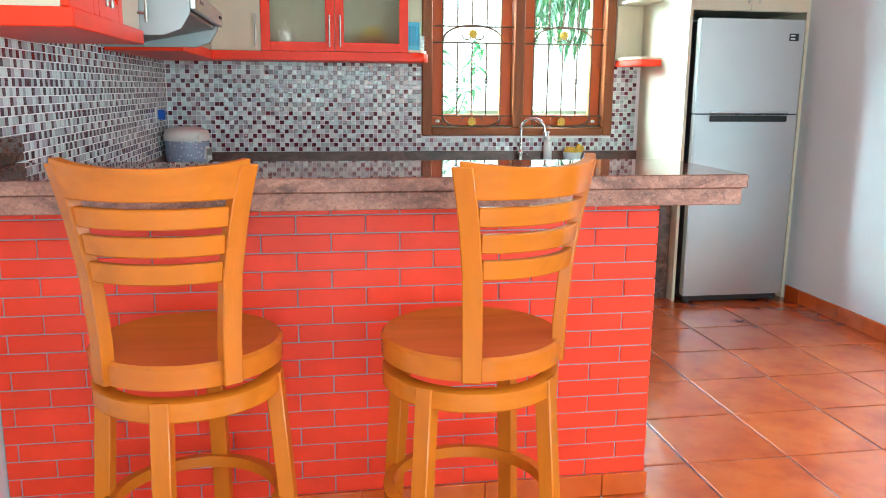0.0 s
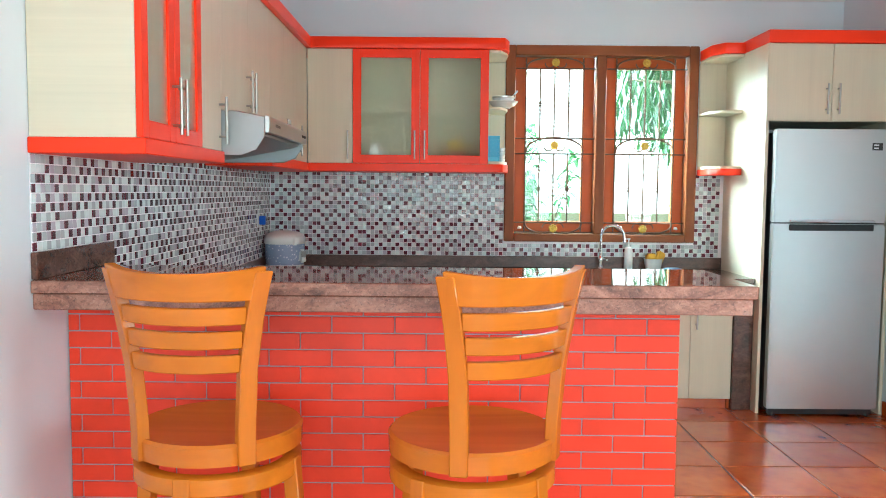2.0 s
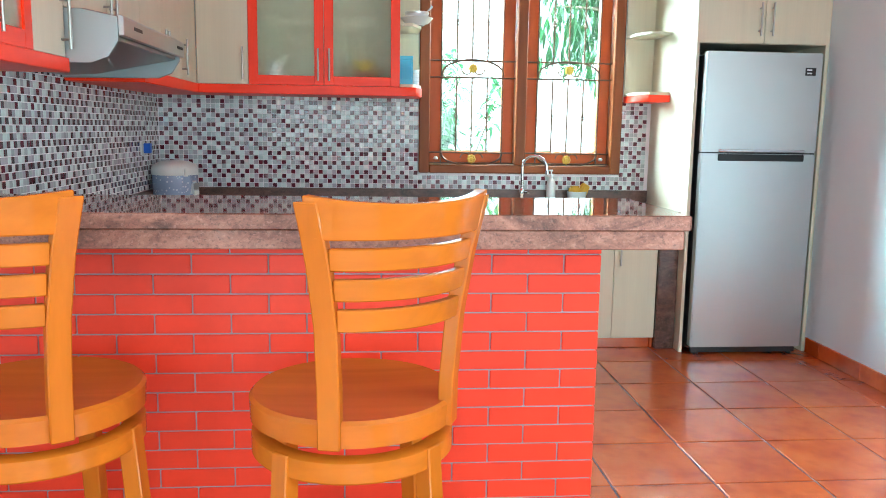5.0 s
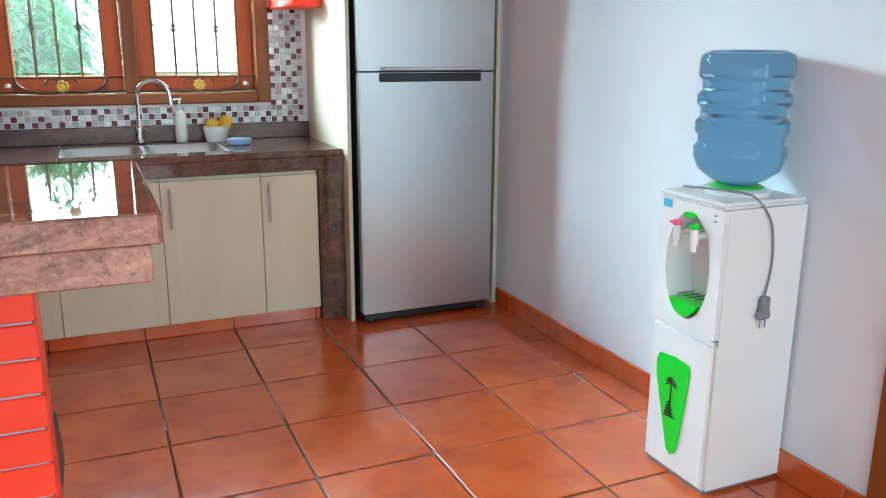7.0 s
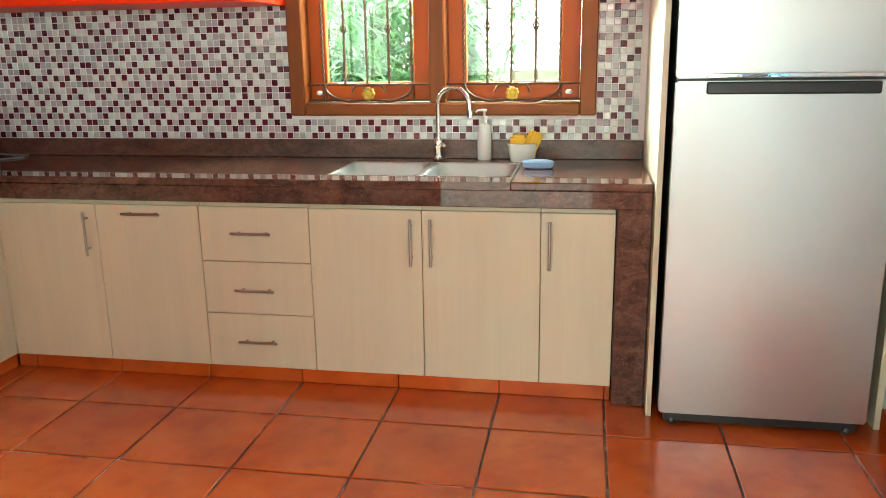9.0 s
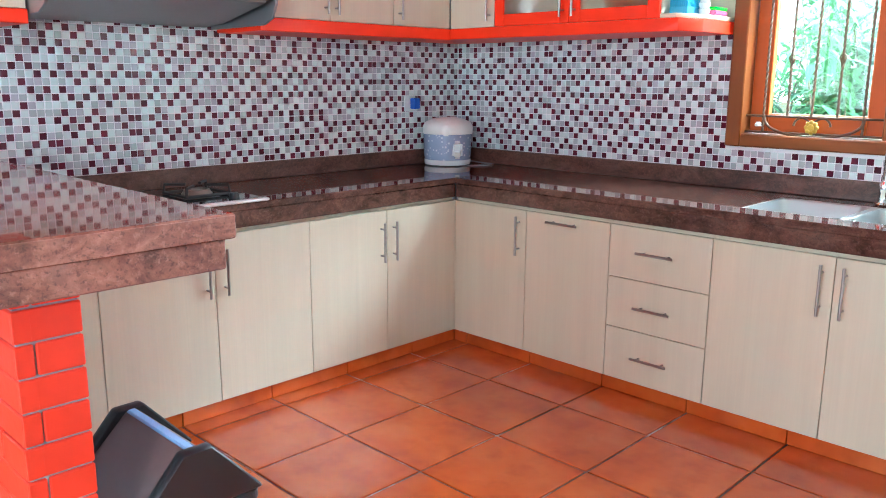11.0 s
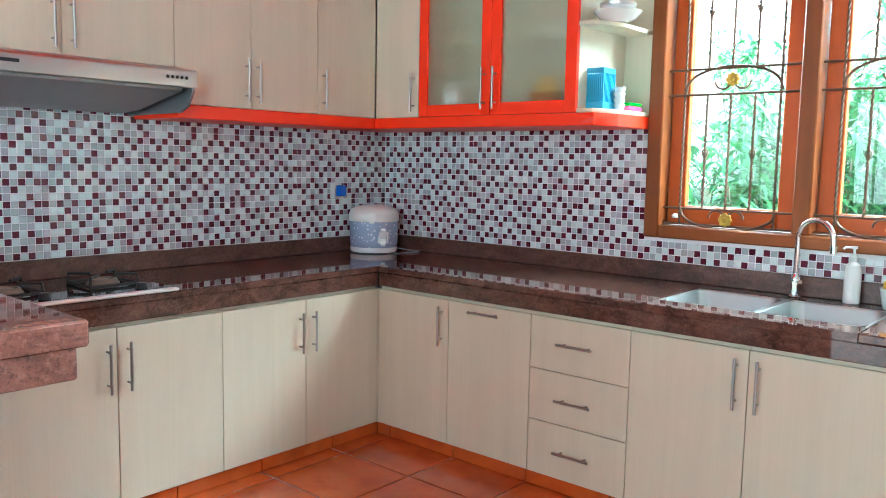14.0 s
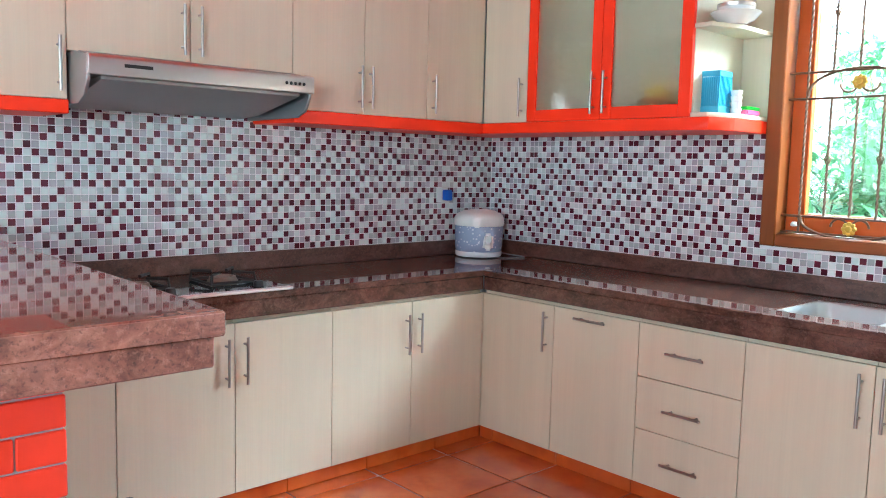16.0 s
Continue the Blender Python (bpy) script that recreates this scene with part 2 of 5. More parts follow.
FRIDGE = brushed_steel()
PANE = Mat("clear_window_glass", (1, 1, 1), 0.0, Transmission_Weight=1.0, IOR=1.45).m
FROST = Mat("frosted_door_glass", (0.93, 0.97, 0.94), 0.85, Specular_IOR_Level=0.25, Transmission_Weight=1.0, IOR=1.3)
FROST.bump(FROST.noise(260, 2), 0.25, 0.001)
FROST = FROST.m
WATER = Mat("blue_bottle_plastic", srgb(128, 172, 205), 0.06, Transmission_Weight=0.9, IOR=1.33)
WATER.color(WATER.mix(WATER.noise(9, 3), srgb(118, 166, 202), srgb(148, 188, 214)))
WATER = WATER.m
HOBGLASS = mottled("black_hob_glass", (0.012, 0.012, 0.014), 0.05, 8, 0.2, 60, 0.0)


def leafy(name, a, b, trans=0.35):
    m = Mat(name, a, 0.45)
    m.color(m.mix(m.random(True), a, b))
    m.rough(m.span(m.noise(20, 2), 0.35, 0.6))
    through_light = m.node("ShaderNodeBsdfTranslucent")
    m.l.new(m.mix(m.random(True), scaled(a, 1.6), scaled(b, 1.6)), through_light.inputs["Color"])
    blend = m.n.new("ShaderNodeMixShader")
    blend.inputs[0].default_value = trans
    m.l.new(m.b.outputs[0], blend.inputs[1])
    m.l.new(through_light.outputs[0], blend.inputs[2])
    m.l.new(blend.outputs[0], m.n["Material Output"].inputs["Surface"])
    return m.m


LEAF = leafy("bamboo_leaf", (0.045, 0.14, 0.055), (0.11, 0.26, 0.09), 0.2)
LEAFD = leafy("dark_mango_leaf", (0.02, 0.065, 0.02), (0.04, 0.12, 0.035), 0.1)
BARK = mottled("grey_bark", (0.25, 0.2, 0.14), 0.9, 6, 0.3, 40, 0.5)


def flowered():
    m = Mat("blue_flowered_enamel", (0.5, 0.56, 0.68), 0.22)
    vo = m.node("ShaderNodeTexVoronoi", Scale=46.0)
    m.l.new(m.coords(), vo.inputs["Vector"])
    m.color(m.mix(m.ramp(vo.outputs["Distance"], (0.20, (1, 1, 1)), (0.30, (0, 0, 0))), (0.36, 0.43, 0.60), (0.78, 0.80, 0.86)))
    return m.m


FLOWERED = flowered()

# ---- building helpers ----


def mesh_of(bm, name, mats, smooth=True):
    me = bpy.data.meshes.new(name)
    bm.normal_update()
    bm.to_mesh(me)
    bm.free()
    for mt in mats if isinstance(mats, (list, tuple)) else [mats]:
        me.materials.append(mt)
    if smooth:
        me.shade_smooth()
        me.set_sharp_from_angle(angle=radians(38))
    return me


def part(name, bm, material, parent, label=""):
    ob = new(name, mesh_of(bm, name, material))
    ob.parent = parent
    return tagged(ob, label)


def thing(name, label, category, at=(0, 0, 0), rz=0, group="", kind=""):
    ob = new(name)
    ob.empty_display_size = 0.1
    ob.matrix_world = pose(*at, 0, 0, rz)
    return tagged(ob, label, category, group, kind)


def solid(name, bm, material, label, category, group="", kind=""):
    return tagged(new(name, mesh_of(bm, name, material)), label, category, group, kind)


def box(x0, x1, y0, y1, z0, z1, bevel=0.0, bm=None, seg=1):
    out = bm or bmesh.new()
    tmp = bmesh.new()
    bmesh.ops.create_cube(tmp, size=1.0)
    for v in tmp.verts:
        v.co = ((x0 + x1) / 2 + v.co.x * (x1 - x0), (y0 + y1) / 2 + v.co.y * (y1 - y0), (z0 + z1) / 2 + v.co.z * (z1 - z0))
    if bevel:
        bmesh.ops.bevel(tmp, geom=tmp.edges[:], offset=bevel, segments=seg, affect="EDGES")
    return join(out, tmp)


def join(bm, other):
    me = bpy.data.meshes.new("join")
    other.to_mesh(me)
    other.free()
    bm.from_mesh(me)
    bpy.data.meshes.remove(me)
    return bm


def lathe(profile, n=28, bm=None, at=(0, 0, 0)):
    """A round body from (radius, height) pairs."""
    bm = bm or bmesh.new()
    rings = []
    for r, z in profile:
        rings.append([bm.verts.new((at[0] + r * math.cos(2 * math.pi * i / n), at[1] + r * math.sin(2 * math.pi * i / n), at[2] + z)) for i in range(n)] if r > 1e-5
                     else [bm.verts.new((at[0], at[1], at[2] + z))])
    for a, b in zip(rings, rings[1:]):
        for i in range(n):
            j = (i + 1) % n
            vs = [a[i % len(a)], a[j % len(a)], b[j % len(b)], b[i % len(b)]]
            vs = [v for k, v in enumerate(vs) if v not in vs[:k]]
            if len(vs) > 2:
                bm.faces.new(vs)
    for ring, flip in ((rings[0], True), (rings[-1], False)):
        if len(ring) > 1 and profile[0] != profile[-1]:
            bm.faces.new(ring[::-1] if flip else ring)
    return bm


def tube(points, r, n=8, bm=None, closed=False):
    """A round bar along points; r may be a list."""
    bm = bm or bmesh.new()
    pts = [Vector(p) for p in points]
    rings = []
    side = None
    for i, p in enumerate(pts):
        d = (pts[min(i + 1, len(pts) - 1)] - pts[max(i - 1, 0)]).normalized()
        if side is None:
            side = d.orthogonal().normalized()
        side = (side - d * side.dot(d)).normalized()
        up = d.cross(side)
        rr = r[i] if isinstance(r, (list, tuple)) else r
        rings.append([bm.verts.new(p + (side * math.cos(2 * math.pi * k / n) + up * math.sin(2 * math.pi * k / n)) * rr) for k in range(n)])
    for a, b in zip(rings, rings[1:]):
        for k in range(n):
            bm.faces.new((a[k], a[(k + 1) % n], b[(k + 1) % n], b[k]))
    bm.faces.new(rings[0][::-1])
    bm.faces.new(rings[-1])
    return bm


def prism(outline, z0, z1, bevel=0.0, bm=None, axis="z"):
    """An outline pushed from z0 to z1 along an axis."""
    out = bm or bmesh.new()
    tmp = bmesh.new()

    def put(a, b, h):
        return {"z": (a, b, h), "y": (a, h, b), "x": (h, a, b)}[axis]
    lo = [tmp.verts.new(put(a, b, z0)) for a, b in outline]
    hi = [tmp.verts.new(put(a, b, z1)) for a, b in outline]
    k = len(outline)
    tmp.faces.new(lo[::-1])
    tmp.faces.new(hi)
    for i in range(k):
        tmp.faces.new((lo[i], lo[(i + 1) % k], hi[(i + 1) % k], hi[i]))
    bmesh.ops.recalc_face_normals(tmp, faces=tmp.faces[:])
    if bevel:
        bmesh.ops.bevel(tmp, geom=tmp.edges[:], offset=bevel, segments=1, affect="EDGES")
    return join(out, tmp)


def arc(cx, cz, r, a0, a1, n=14):
    return [(cx + r * math.cos(radians(a0 + (a1 - a0) * i / n)), cz + r * math.sin(radians(a0 + (a1 - a0) * i / n))) for i in range(n + 1)]


# ---- plan ----
XL, XR, YW, YR = -3.127, 0.965, 1.735, -6.5
CEILZ = 2.975
YC, XC = 1.10, -2.532          # fronts of the base cabinets
YU, XU = 1.31, -2.78           # fronts of the wall cabinets
CT = 0.862                     # worktop height
WX0, WX1, WZ0, WZ1 = -1.430, -0.057, 1.053, 2.450   # window frame

# ---- the large structure ----
WO = (WX0 + 0.02, WX1 - 0.02, WZ0 + 0.02, WZ1 - 0.02)   # hole for the window
bm = box(XL - 0.15, WO[0], YW, YW + 0.15, -0.1, 3.25)
box(WO[1], XR + 0.15, YW, YW + 0.15, -0.1, 3.25, bm=bm)
box(WO[0], WO[1], YW, YW + 0.15, -0.1, WO[2], bm=bm)
box(WO[0], WO[1], YW, YW + 0.15, WO[3], 3.25, bm=bm)
wall_n = solid("wall_north", bm, WALL, "white painted kitchen wall around the window", "wall", kind="structure")

# wall beside the cabinets, with an unseen opening assumed for the side lamp
bm = box(XL - 0.15, XL, -3.75, YW - 0.003, -0.1, 3.25)
box(XL - 0.15, XL, YR, -5.75, -0.1, 3.25, bm=bm)
box(XL - 0.15, XL, -5.747, -3.753, -0.1, 0.25, bm=bm)
box(XL - 0.15, XL, -5.747, -3.753, 2.35, 3.25, bm=bm)
wall_w = solid("wall_west", bm, WALL, "white painted wall behind the stove side", "wall", kind="structure")
# the hole from y -4.65 to -3.25 is unseen, added for the east lamp
bm = box(XR, XR + 0.15, -1.35, YW - 0.003, -0.1, 3.25)
box(XR, XR + 0.15, -3.25, -2.25, -0.1, 3.25, bm=bm)
box(XR, XR + 0.15, YR, -4.65, -0.1, 3.25, bm=bm)
box(XR, XR + 0.15, -4.647, -3.253, -0.1, 0.9, bm=bm)
box(XR, XR + 0.15, -4.647, -3.253, 2.3, 3.25, bm=bm)
box(XR, XR + 0.15, -2.247, -1.353, 2.12, 3.25, bm=bm)
wall_e = solid("wall_east", bm, WALL, "plain white wall beside the fridge", "wall", kind="structure")
# unseen end wall; its wide opening is assumed, for the rear lamp
bm = box(XL - 0.15, -2.8, YR - 0.15, YR, -0.1, 3.25)
box(0.3, XR + 0.15, YR - 0.15, YR, -0.1, 3.25, bm=bm)
box(-2.797, 0.297, YR - 0.15, YR, 2.45, 3.25, bm=bm)
wall_s = solid("wall_south", bm, WALL, "unseen white wall with an assumed wide opening", "wall", kind="structure")
ceiling = solid("ceiling", box(XL - 0.15, XR + 0.15, YR - 0.15, YW + 0.15, CEILZ, CEILZ + 0.12), CEIL, "flat white painted ceiling", "ceiling", kind="structure")

# stepped plaster cornice
def cornice(name, axis, sign, wall, lo, hi):
    prof = [(p, CEILZ - d) for p, d in ((0.0, 0.0), (0.0, 0.202), (0.014, 0.202), (0.014, 0.175), (0.032, 0.166), (0.05, 0.130), (0.05, 0.114), (0.075, 0.106), (0.105, 0.064), (0.125, 0.047), (0.125, 0.031), (0.15, 0.027), (0.155, 0.0))]
    bm = prism([(wall + sign * p, z) for p, z in prof], lo, hi, axis=axis)
    return solid(name, bm, CEIL, "stepped white plaster cornice", "cornice", kind="structure")


# profile lies in (y, z) pushed along x, or (x, z) pushed along y
cornice("cornice_north", "x", -1, YW, XL, XR)
cornice("cornice_west", "y", 1, XL, YR, YW - 0.16)
cornice("cornice_east", "y", -1, XR, YR, YW - 0.16)

# red dropped panel over the bar, rounded corners
def rounded(x0, x1, y0, y1, r, n=6):
    pts = []
    for cx, cy, a in ((x1 - r, y1 - r, 0), (x0 + r, y1 - r, 90), (x0 + r, y0 + r, 180), (x1 - r, y0 + r, 270)):
        pts += [(cx + r * math.cos(radians(a + 90 * i / n)), cy + r * math.sin(radians(a + 90 * i / n))) for i in range(n + 1)]
    return pts


soffit = solid("dropped_ceiling", prism(rounded(-3.05, -0.36, -2.1, 0.655, 0.06), 2.852, CEILZ - 0.002, 0.004), SOFFIT,
               "glossy red dropped ceiling panel above the bar", "ceiling panel", kind="structure")
for x, y in ((-0.825, 0.24), (-2.47, 0.21), (-0.825, -1.3), (-2.47, -1.3)):
    dl = thing("downlight", "unlit round chrome downlight in the red ceiling panel", "downlight", (x, y, 2.852), group="ceiling downlights")
    part("rim", lathe([(0.036, 0.0), (0.052, -0.003), (0.058, -0.006), (0.058, -0.001), (0.05, 0.0)], 24), CHROME, dl)
    part("lamp", lathe([(0.0, -0.001), (0.018, -0.004), (0.034, -0.003), (0.036, 0.0)], 20), CERAMIC, dl)

# door frame and closed door in the east wall
door = thing("door_1", "closed dark stained wooden door in a wooden frame", "door", (XR, -1.80, 0), kind="structure")
for y in (-0.45, 0.45):
    part("jamb", box(-0.015, 0.12, y - 0.05, y + 0.05, 0.0, 2.12, 0.004), TEAK, door)
part("head", box(-0.025, 0.12, -0.398, 0.398, 2.04, 2.12, 0.004), TEAKH, door)
part("leaf", box(0.05, 0.09, -0.397, 0.397, 0.008, 2.037, 0.003), TEAK, door)
for z0, z1 in ((0.15, 0.95), (1.08, 1.9)):
    part("panel", box(0.043, 0.0495, -0.29, 0.29, z0, z1, 0.003), SASH, door)
part("handle", tube([(0.05, 0.33, 1.02), (0.0, 0.33, 1.02), (-0.005, 0.31, 1.02), (-0.005, 0.22, 1.02)], 0.009), NICKEL, door)

# bed under the floor tiles
floor = solid("floor", box(XL - 0.15, XR + 0.15, YR - 0.15, YW + 0.15, -0.14, -0.0035), JOINT, "terracotta tiled kitchen floor", "floor", kind="structure")

# baseboards of the same tile, in pieces
T = 0.41


def tiles_run(name, label, along, a0, a1, fixed0, fixed1, h, offset=0.0, z0=0.002):
    root = new(name)
    tagged(root, label, "baseboard", kind="structure")
    k = math.floor((a0 - offset) / T)
    while offset + k * T < a1:
        lo, hi = max(a0, offset + k * T + 0.0015), min(a1, offset + (k + 1) * T - 0.0015)
        if hi - lo > 0.012:
            b = box(lo, hi, fixed0, fixed1, z0, h, 0.002) if along == "x" else box(fixed0, fixed1, lo, hi, z0, h, 0.002)
            part("tile", b, TERRA, root)
        k += 1
    return root


tiles_run("baseboard_east", "terracotta tile baseboard along the white wall", "y", -1.302, 0.98, XR - 0.014, XR - 0.0005, 0.095)
tiles_run("baseboard_plinth_north", "terracotta tile plinth under the cabinets", "x", XC - 0.015, 0.022, YC + 0.02, YC + 0.034, 0.064)
tiles_run("baseboard_plinth_west", "terracotta tile plinth under the stove cabinets", "y", -1.28, YC + 0.02, XC - 0.034, XC - 0.02, 0.064)
tiles_run("baseboard_bar", "terracotta tile strip at the foot of the brick bar", "x", XL + 0.002, -1.067, -1.41 - 0.014, -1.41 - 0.0005, 0.08)
tiles_run("baseboard_west", "terracotta tile baseboard on the side wall", "y", -3.75, -1.44, XL + 0.0005, XL + 0.014, 0.095)

# ---- window ----
win = thing("window_1", "brown teak double casement window with clear glass", "window", (0, 0, 0), kind="structure")
FW = 0.07
part("frame_stile", box(WX0, WX0 + FW, 1.70, 1.83, WZ0, WZ1, 0.006), TEAK, win)
part("frame_stile", box(WX1 - FW, WX1, 1.70, 1.83, WZ0, WZ1, 0.006), TEAK, win)
part("frame_head", box(WX0 + FW, WX1 - FW, 1.703, 1.83, WZ1 - FW, WZ1, 0.005), TEAKH, win)
part("frame_sill", box(WX0 + FW, WX1 - FW, 1.697, 1.83, WZ0, WZ0 + 0.055, 0.006), TEAKH, win)
XM = (WX0 + WX1) / 2 - 0.005
part("mullion", box(XM - 0.035, XM + 0.035, 1.702, 1.83, WZ0 + 0.056, WZ1 - FW - 0.001, 0.006), TEAK, win)
SASHES = ((WX0 + FW + 0.003, XM - 0.038), (XM + 0.038, WX1 - FW - 0.003))
for x0, x1 in SASHES:
    z0, z1 = WZ0 + 0.058, WZ1 - FW - 0.003
    s = 0.082
    sash = part("sash", box(x0, x0 + s, 1.785, 1.825, z0, z1, 0.004), SASH, win, "red-brown stained teak casement")
    part("stile", box(x1 - s, x1, 1.785, 1.825, z0, z1, 0.004), SASH, sash)
    part("top_rail", box(x0 + s, x1 - s, 1.786, 1.824, z1 - s, z1, 0.004), SASHH, sash)
    part("bottom_rail", box(x0 + s, x1 - s, 1.786, 1.824, z0, z0 + s + 0.005, 0.004), SASHH, sash)
    pane = part("pane", box(x0 + s - 0.006, x1 - s + 0.006, 1.803, 1.807, z0 + s, z1 - s), PANE, sash)
    pane.visible_shadow = False
    part("latch", lathe([(0.0, 0.0), (0.014, 0.001), (0.016, 0.01), (0.009, 0.02), (0.0, 0.021)], 14, at=((x0 + 0.045 if x0 < XM - 0.1 else x1 - 0.045), 1.775, z0 + 0.03)), CREAMPL, sash)


def twisted(x, z0, z1, y):
    """A twisted square bar."""
    bm = bmesh.new()
    n = max(6, int((z1 - z0) / 0.011))
    prev = None
    for i in range(n + 1):
        a = i * radians(34)
        ring = [bm.verts.new((x + 0.0062 * math.cos(a + k * math.pi / 2), y + 0.0062 * math.sin(a + k * math.pi / 2), z0 + (z1 - z0) * i / n)) for k in range(4)]
        if prev:
            for k in range(4):
                bm.faces.new((prev[k], prev[(k + 1) % 4], ring[(k + 1) % 4], ring[k]))
        else:
            bm.faces.new(ring[::-1])
        prev = ring
    bm.faces.new(prev)
    return bm


def rosette(parent, x, y, z):
    bm = lathe([(0.0, -0.012), (0.012, -0.010), (0.014, -0.004), (0.024, -0.006), (0.026, 0.0), (0.0, 0.001)], 20)
    for i in range(8):
        a = i * math.pi / 4
        lathe([(0.0, -0.008), (0.008, -0.006), (0.0105, 0.0), (0.0, 0.0005)], 10, bm, (0.021 * math.cos(a), 0.021 * math.sin(a), 0))
    for v in bm.verts:
        v.co = (x + v.co.x, y + v.co.z, z + v.co.y)
    bmesh.ops.reverse_faces(bm, faces=bm.faces[:])
    part("rosette", bm, GOLD, parent, "gilt cast flower")


def grille(x0, x1):
    g = thing("window_grille", "bronze wrought iron window grille with gilt rosettes", "window grille", (0, 0, 0), group="window grilles")
    y = 1.752
    cx, w = (x0 + x1) / 2, x1 - x0
    gx0, gx1 = x0 + 0.075, x1 - 0.085
    step = (gx1 - gx0) / 4
    lines = (2.292, 1.794, 1.685, 1.189)
    for z in (*lines, WZ0 + 0.066):
        part("cross_bar", tube([(x0 - 0.003, y, z), (x1 + 0.003, y, z)], 0.0052, 8), BRONZE, g)
    for i in range(5):
        x = gx0 + i * step
        if i in (0, 4):
            part("twisted_bar", twisted(x, WZ0 + 0.066, 2.365, y - 0.001), BRONZE, g)
            continue
        for a, b in ((1.794, 2.292), (1.189, 1.685)):
            bar = part("twisted_bar", twisted(x, a, b, y - 0.001), BRONZE, g)
            if i in (1, 3):
                zc = (a + b) / 2 - 0.005
                bm = bmesh.new()
                for k in range(4):
                    t0 = k * math.pi / 2
                    tube([(x + 0.013 * math.sin(math.pi * j / 6) * math.cos(t0 + j * 0.5), y + 0.013 * math.sin(math.pi * j / 6) * math.sin(t0 + j * 0.5), zc - 0.024 + 0.008 * j) for j in range(7)], 0.0033, 5, bm)
                part("basket_knot", bm, BRONZE, bar)
    for zc, up in ((1.745, 1), (2.335, 1), (1.147, -1)):
        base = zc - up * 0.052 if zc < 2.3 else zc - 0.04
        pts = [(cx + (gx1 - gx0) / 2 * math.cos(math.pi * j / 20), y - 0.003, base + up * (0.108 if zc < 2.3 else 0.075) * math.sin(math.pi * j / 20) ** 0.8) for j in range(21)]
        if up < 0:
            pts = [(px, py, 1.19 - 0.085 * math.sin(math.pi * j / 20) ** 0.8) for j, (px, py, pz) in enumerate(pts)]
        part("arch_scroll", tube(pts, 0.0062, 8), BRONZE, g)
        for s in (-1, 1):
            pts = [(cx + s * (0.042 + 0.034 * math.cos(a)), y - 0.003, zc - up * 0.005 + up * 0.034 * math.sin(a)) for a in (radians(150 + 14 * j) for j in range(16))]
            part("scroll", tube(pts, 0.005, 7), BRONZE, g)
        rosette(g, cx, y - 0.006, zc)
    return g


for x0, x1 in SASHES:
    grille(x0, x1)

# ---- cabinets ----


def bar_handle(parent, p, axis, length, out):
    """A round bar on two posts. out: the way it stands off, a unit vector."""
    o = Vector(out)
    d = Vector({"x": (1, 0, 0), "y": (0, 1, 0), "z": (0, 0, 1)}[axis])
    c = Vector(p) + o * 0.03
    bm = tube([c - d * length / 2, c + d * length / 2], 0.0058, 10)
    for s in (-0.34, 0.34):
        q = Vector(p) + d * length * s
        tube([q, q + o * 0.03], 0.0045, 8, bm)
    part("handle", bm, NICKEL, parent, "brushed metal bar handle")


def door_panel(parent, run, plane, a0, a1, z0, z1, name="cabinet_door", mat=LAM):
    g = 0.0016
    if run == "n":
        bm = box(a0 + g, a1 - g, plane, plane + 0.018, z0 + g, z1 - g, 0.0012)
    else:
        bm = box(plane - 0.018, plane, a0 + g, a1 - g, z0 + g, z1 - g, 0.0012)
    return part(name, bm, mat, parent)


def handle_on(door_ob, run, plane, a, z, axis, length):
    if run == "n":
        bar_handle(door_ob, (a, plane, z), axis, length, (0, -1, 0))
    else:
        bar_handle(door_ob, (plane, a, z), "y" if axis == "x" else axis, length, (1, 0, 0))


def carcass(parent, run, plane, wall, a0, a1, z0, z1, mat=LAMH):
    b = 0.0185
    if run == "n":
        bm = box(a0 + 0.001, a1 - 0.001, plane + b, wall - 0.002, z0, z1)
    else:
        bm = box(wall + 0.002, plane - b, a0 + 0.001, a1 - 0.001, z0, z1)
    part("body", bm, mat, parent)


DT, DB = 0.746, 0.067
base_label = "cream laminate base cabinet with a bar handle, under the granite worktop"


def base_unit(run, a0, a1, handles, drawers=0, label=base_label, body_to=None):
    plane, wall = (YC, YW) if run == "n" else (XC, XL)
    u = thing("drawer_unit" if drawers else "base_cabinet", label, "cabinet", group="base cabinets")
    carcass(u, run, plane, wall, a0, a1, DB, 0.784)
    if drawers:
        hs = [DT, 0.520, 0.299, DB]
        for i in range(3):
            d = door_panel(u, run, plane, a0, a1, hs[i + 1], hs[i], "drawer_front")
            handle_on(d, run, plane, (a0 + a1) / 2 - 0.005, hs[i] - (0.105 if i == 0 else 0.115), "x", 0.165)
    else:
        d = door_panel(u, run, plane, a0, a1, DB, DT)
        for a, z, ax in handles:
            handle_on(d, run, plane, a, z, ax, 0.185 if ax == "z" else 0.165)
    return u


HZ, HZW = 0.623, 0.598        # handle heights, window side and stove side
WE = XC + 0.026                 # edge of the worktop on the stove side
base_unit("n", XC + 0.002, -2.075, [(-2.115, HZ, "z")])
base_unit("n", -2.075, -1.620, [(-1.86, 0.711, "x")])
base_unit("n", -1.620, -1.158, [], 3, "cream laminate unit of three drawers under the worktop")
base_unit("n", -1.158, -0.706, [(-0.746, HZ, "z")])
base_unit("n", -0.706, -0.252, [(-0.668, HZ, "z")])
base_unit("n", -0.252, 0.022, [(-0.218, HZ, "z")], 0, "narrow cream laminate base cabinet beside the granite leg")
base_unit("w", -1.110, -0.702, [])
base_unit("w", -0.702, -0.247, [(-0.285, HZW, "z")])
base_unit("w", -0.247, 0.204, [(-0.207, HZW, "z")])
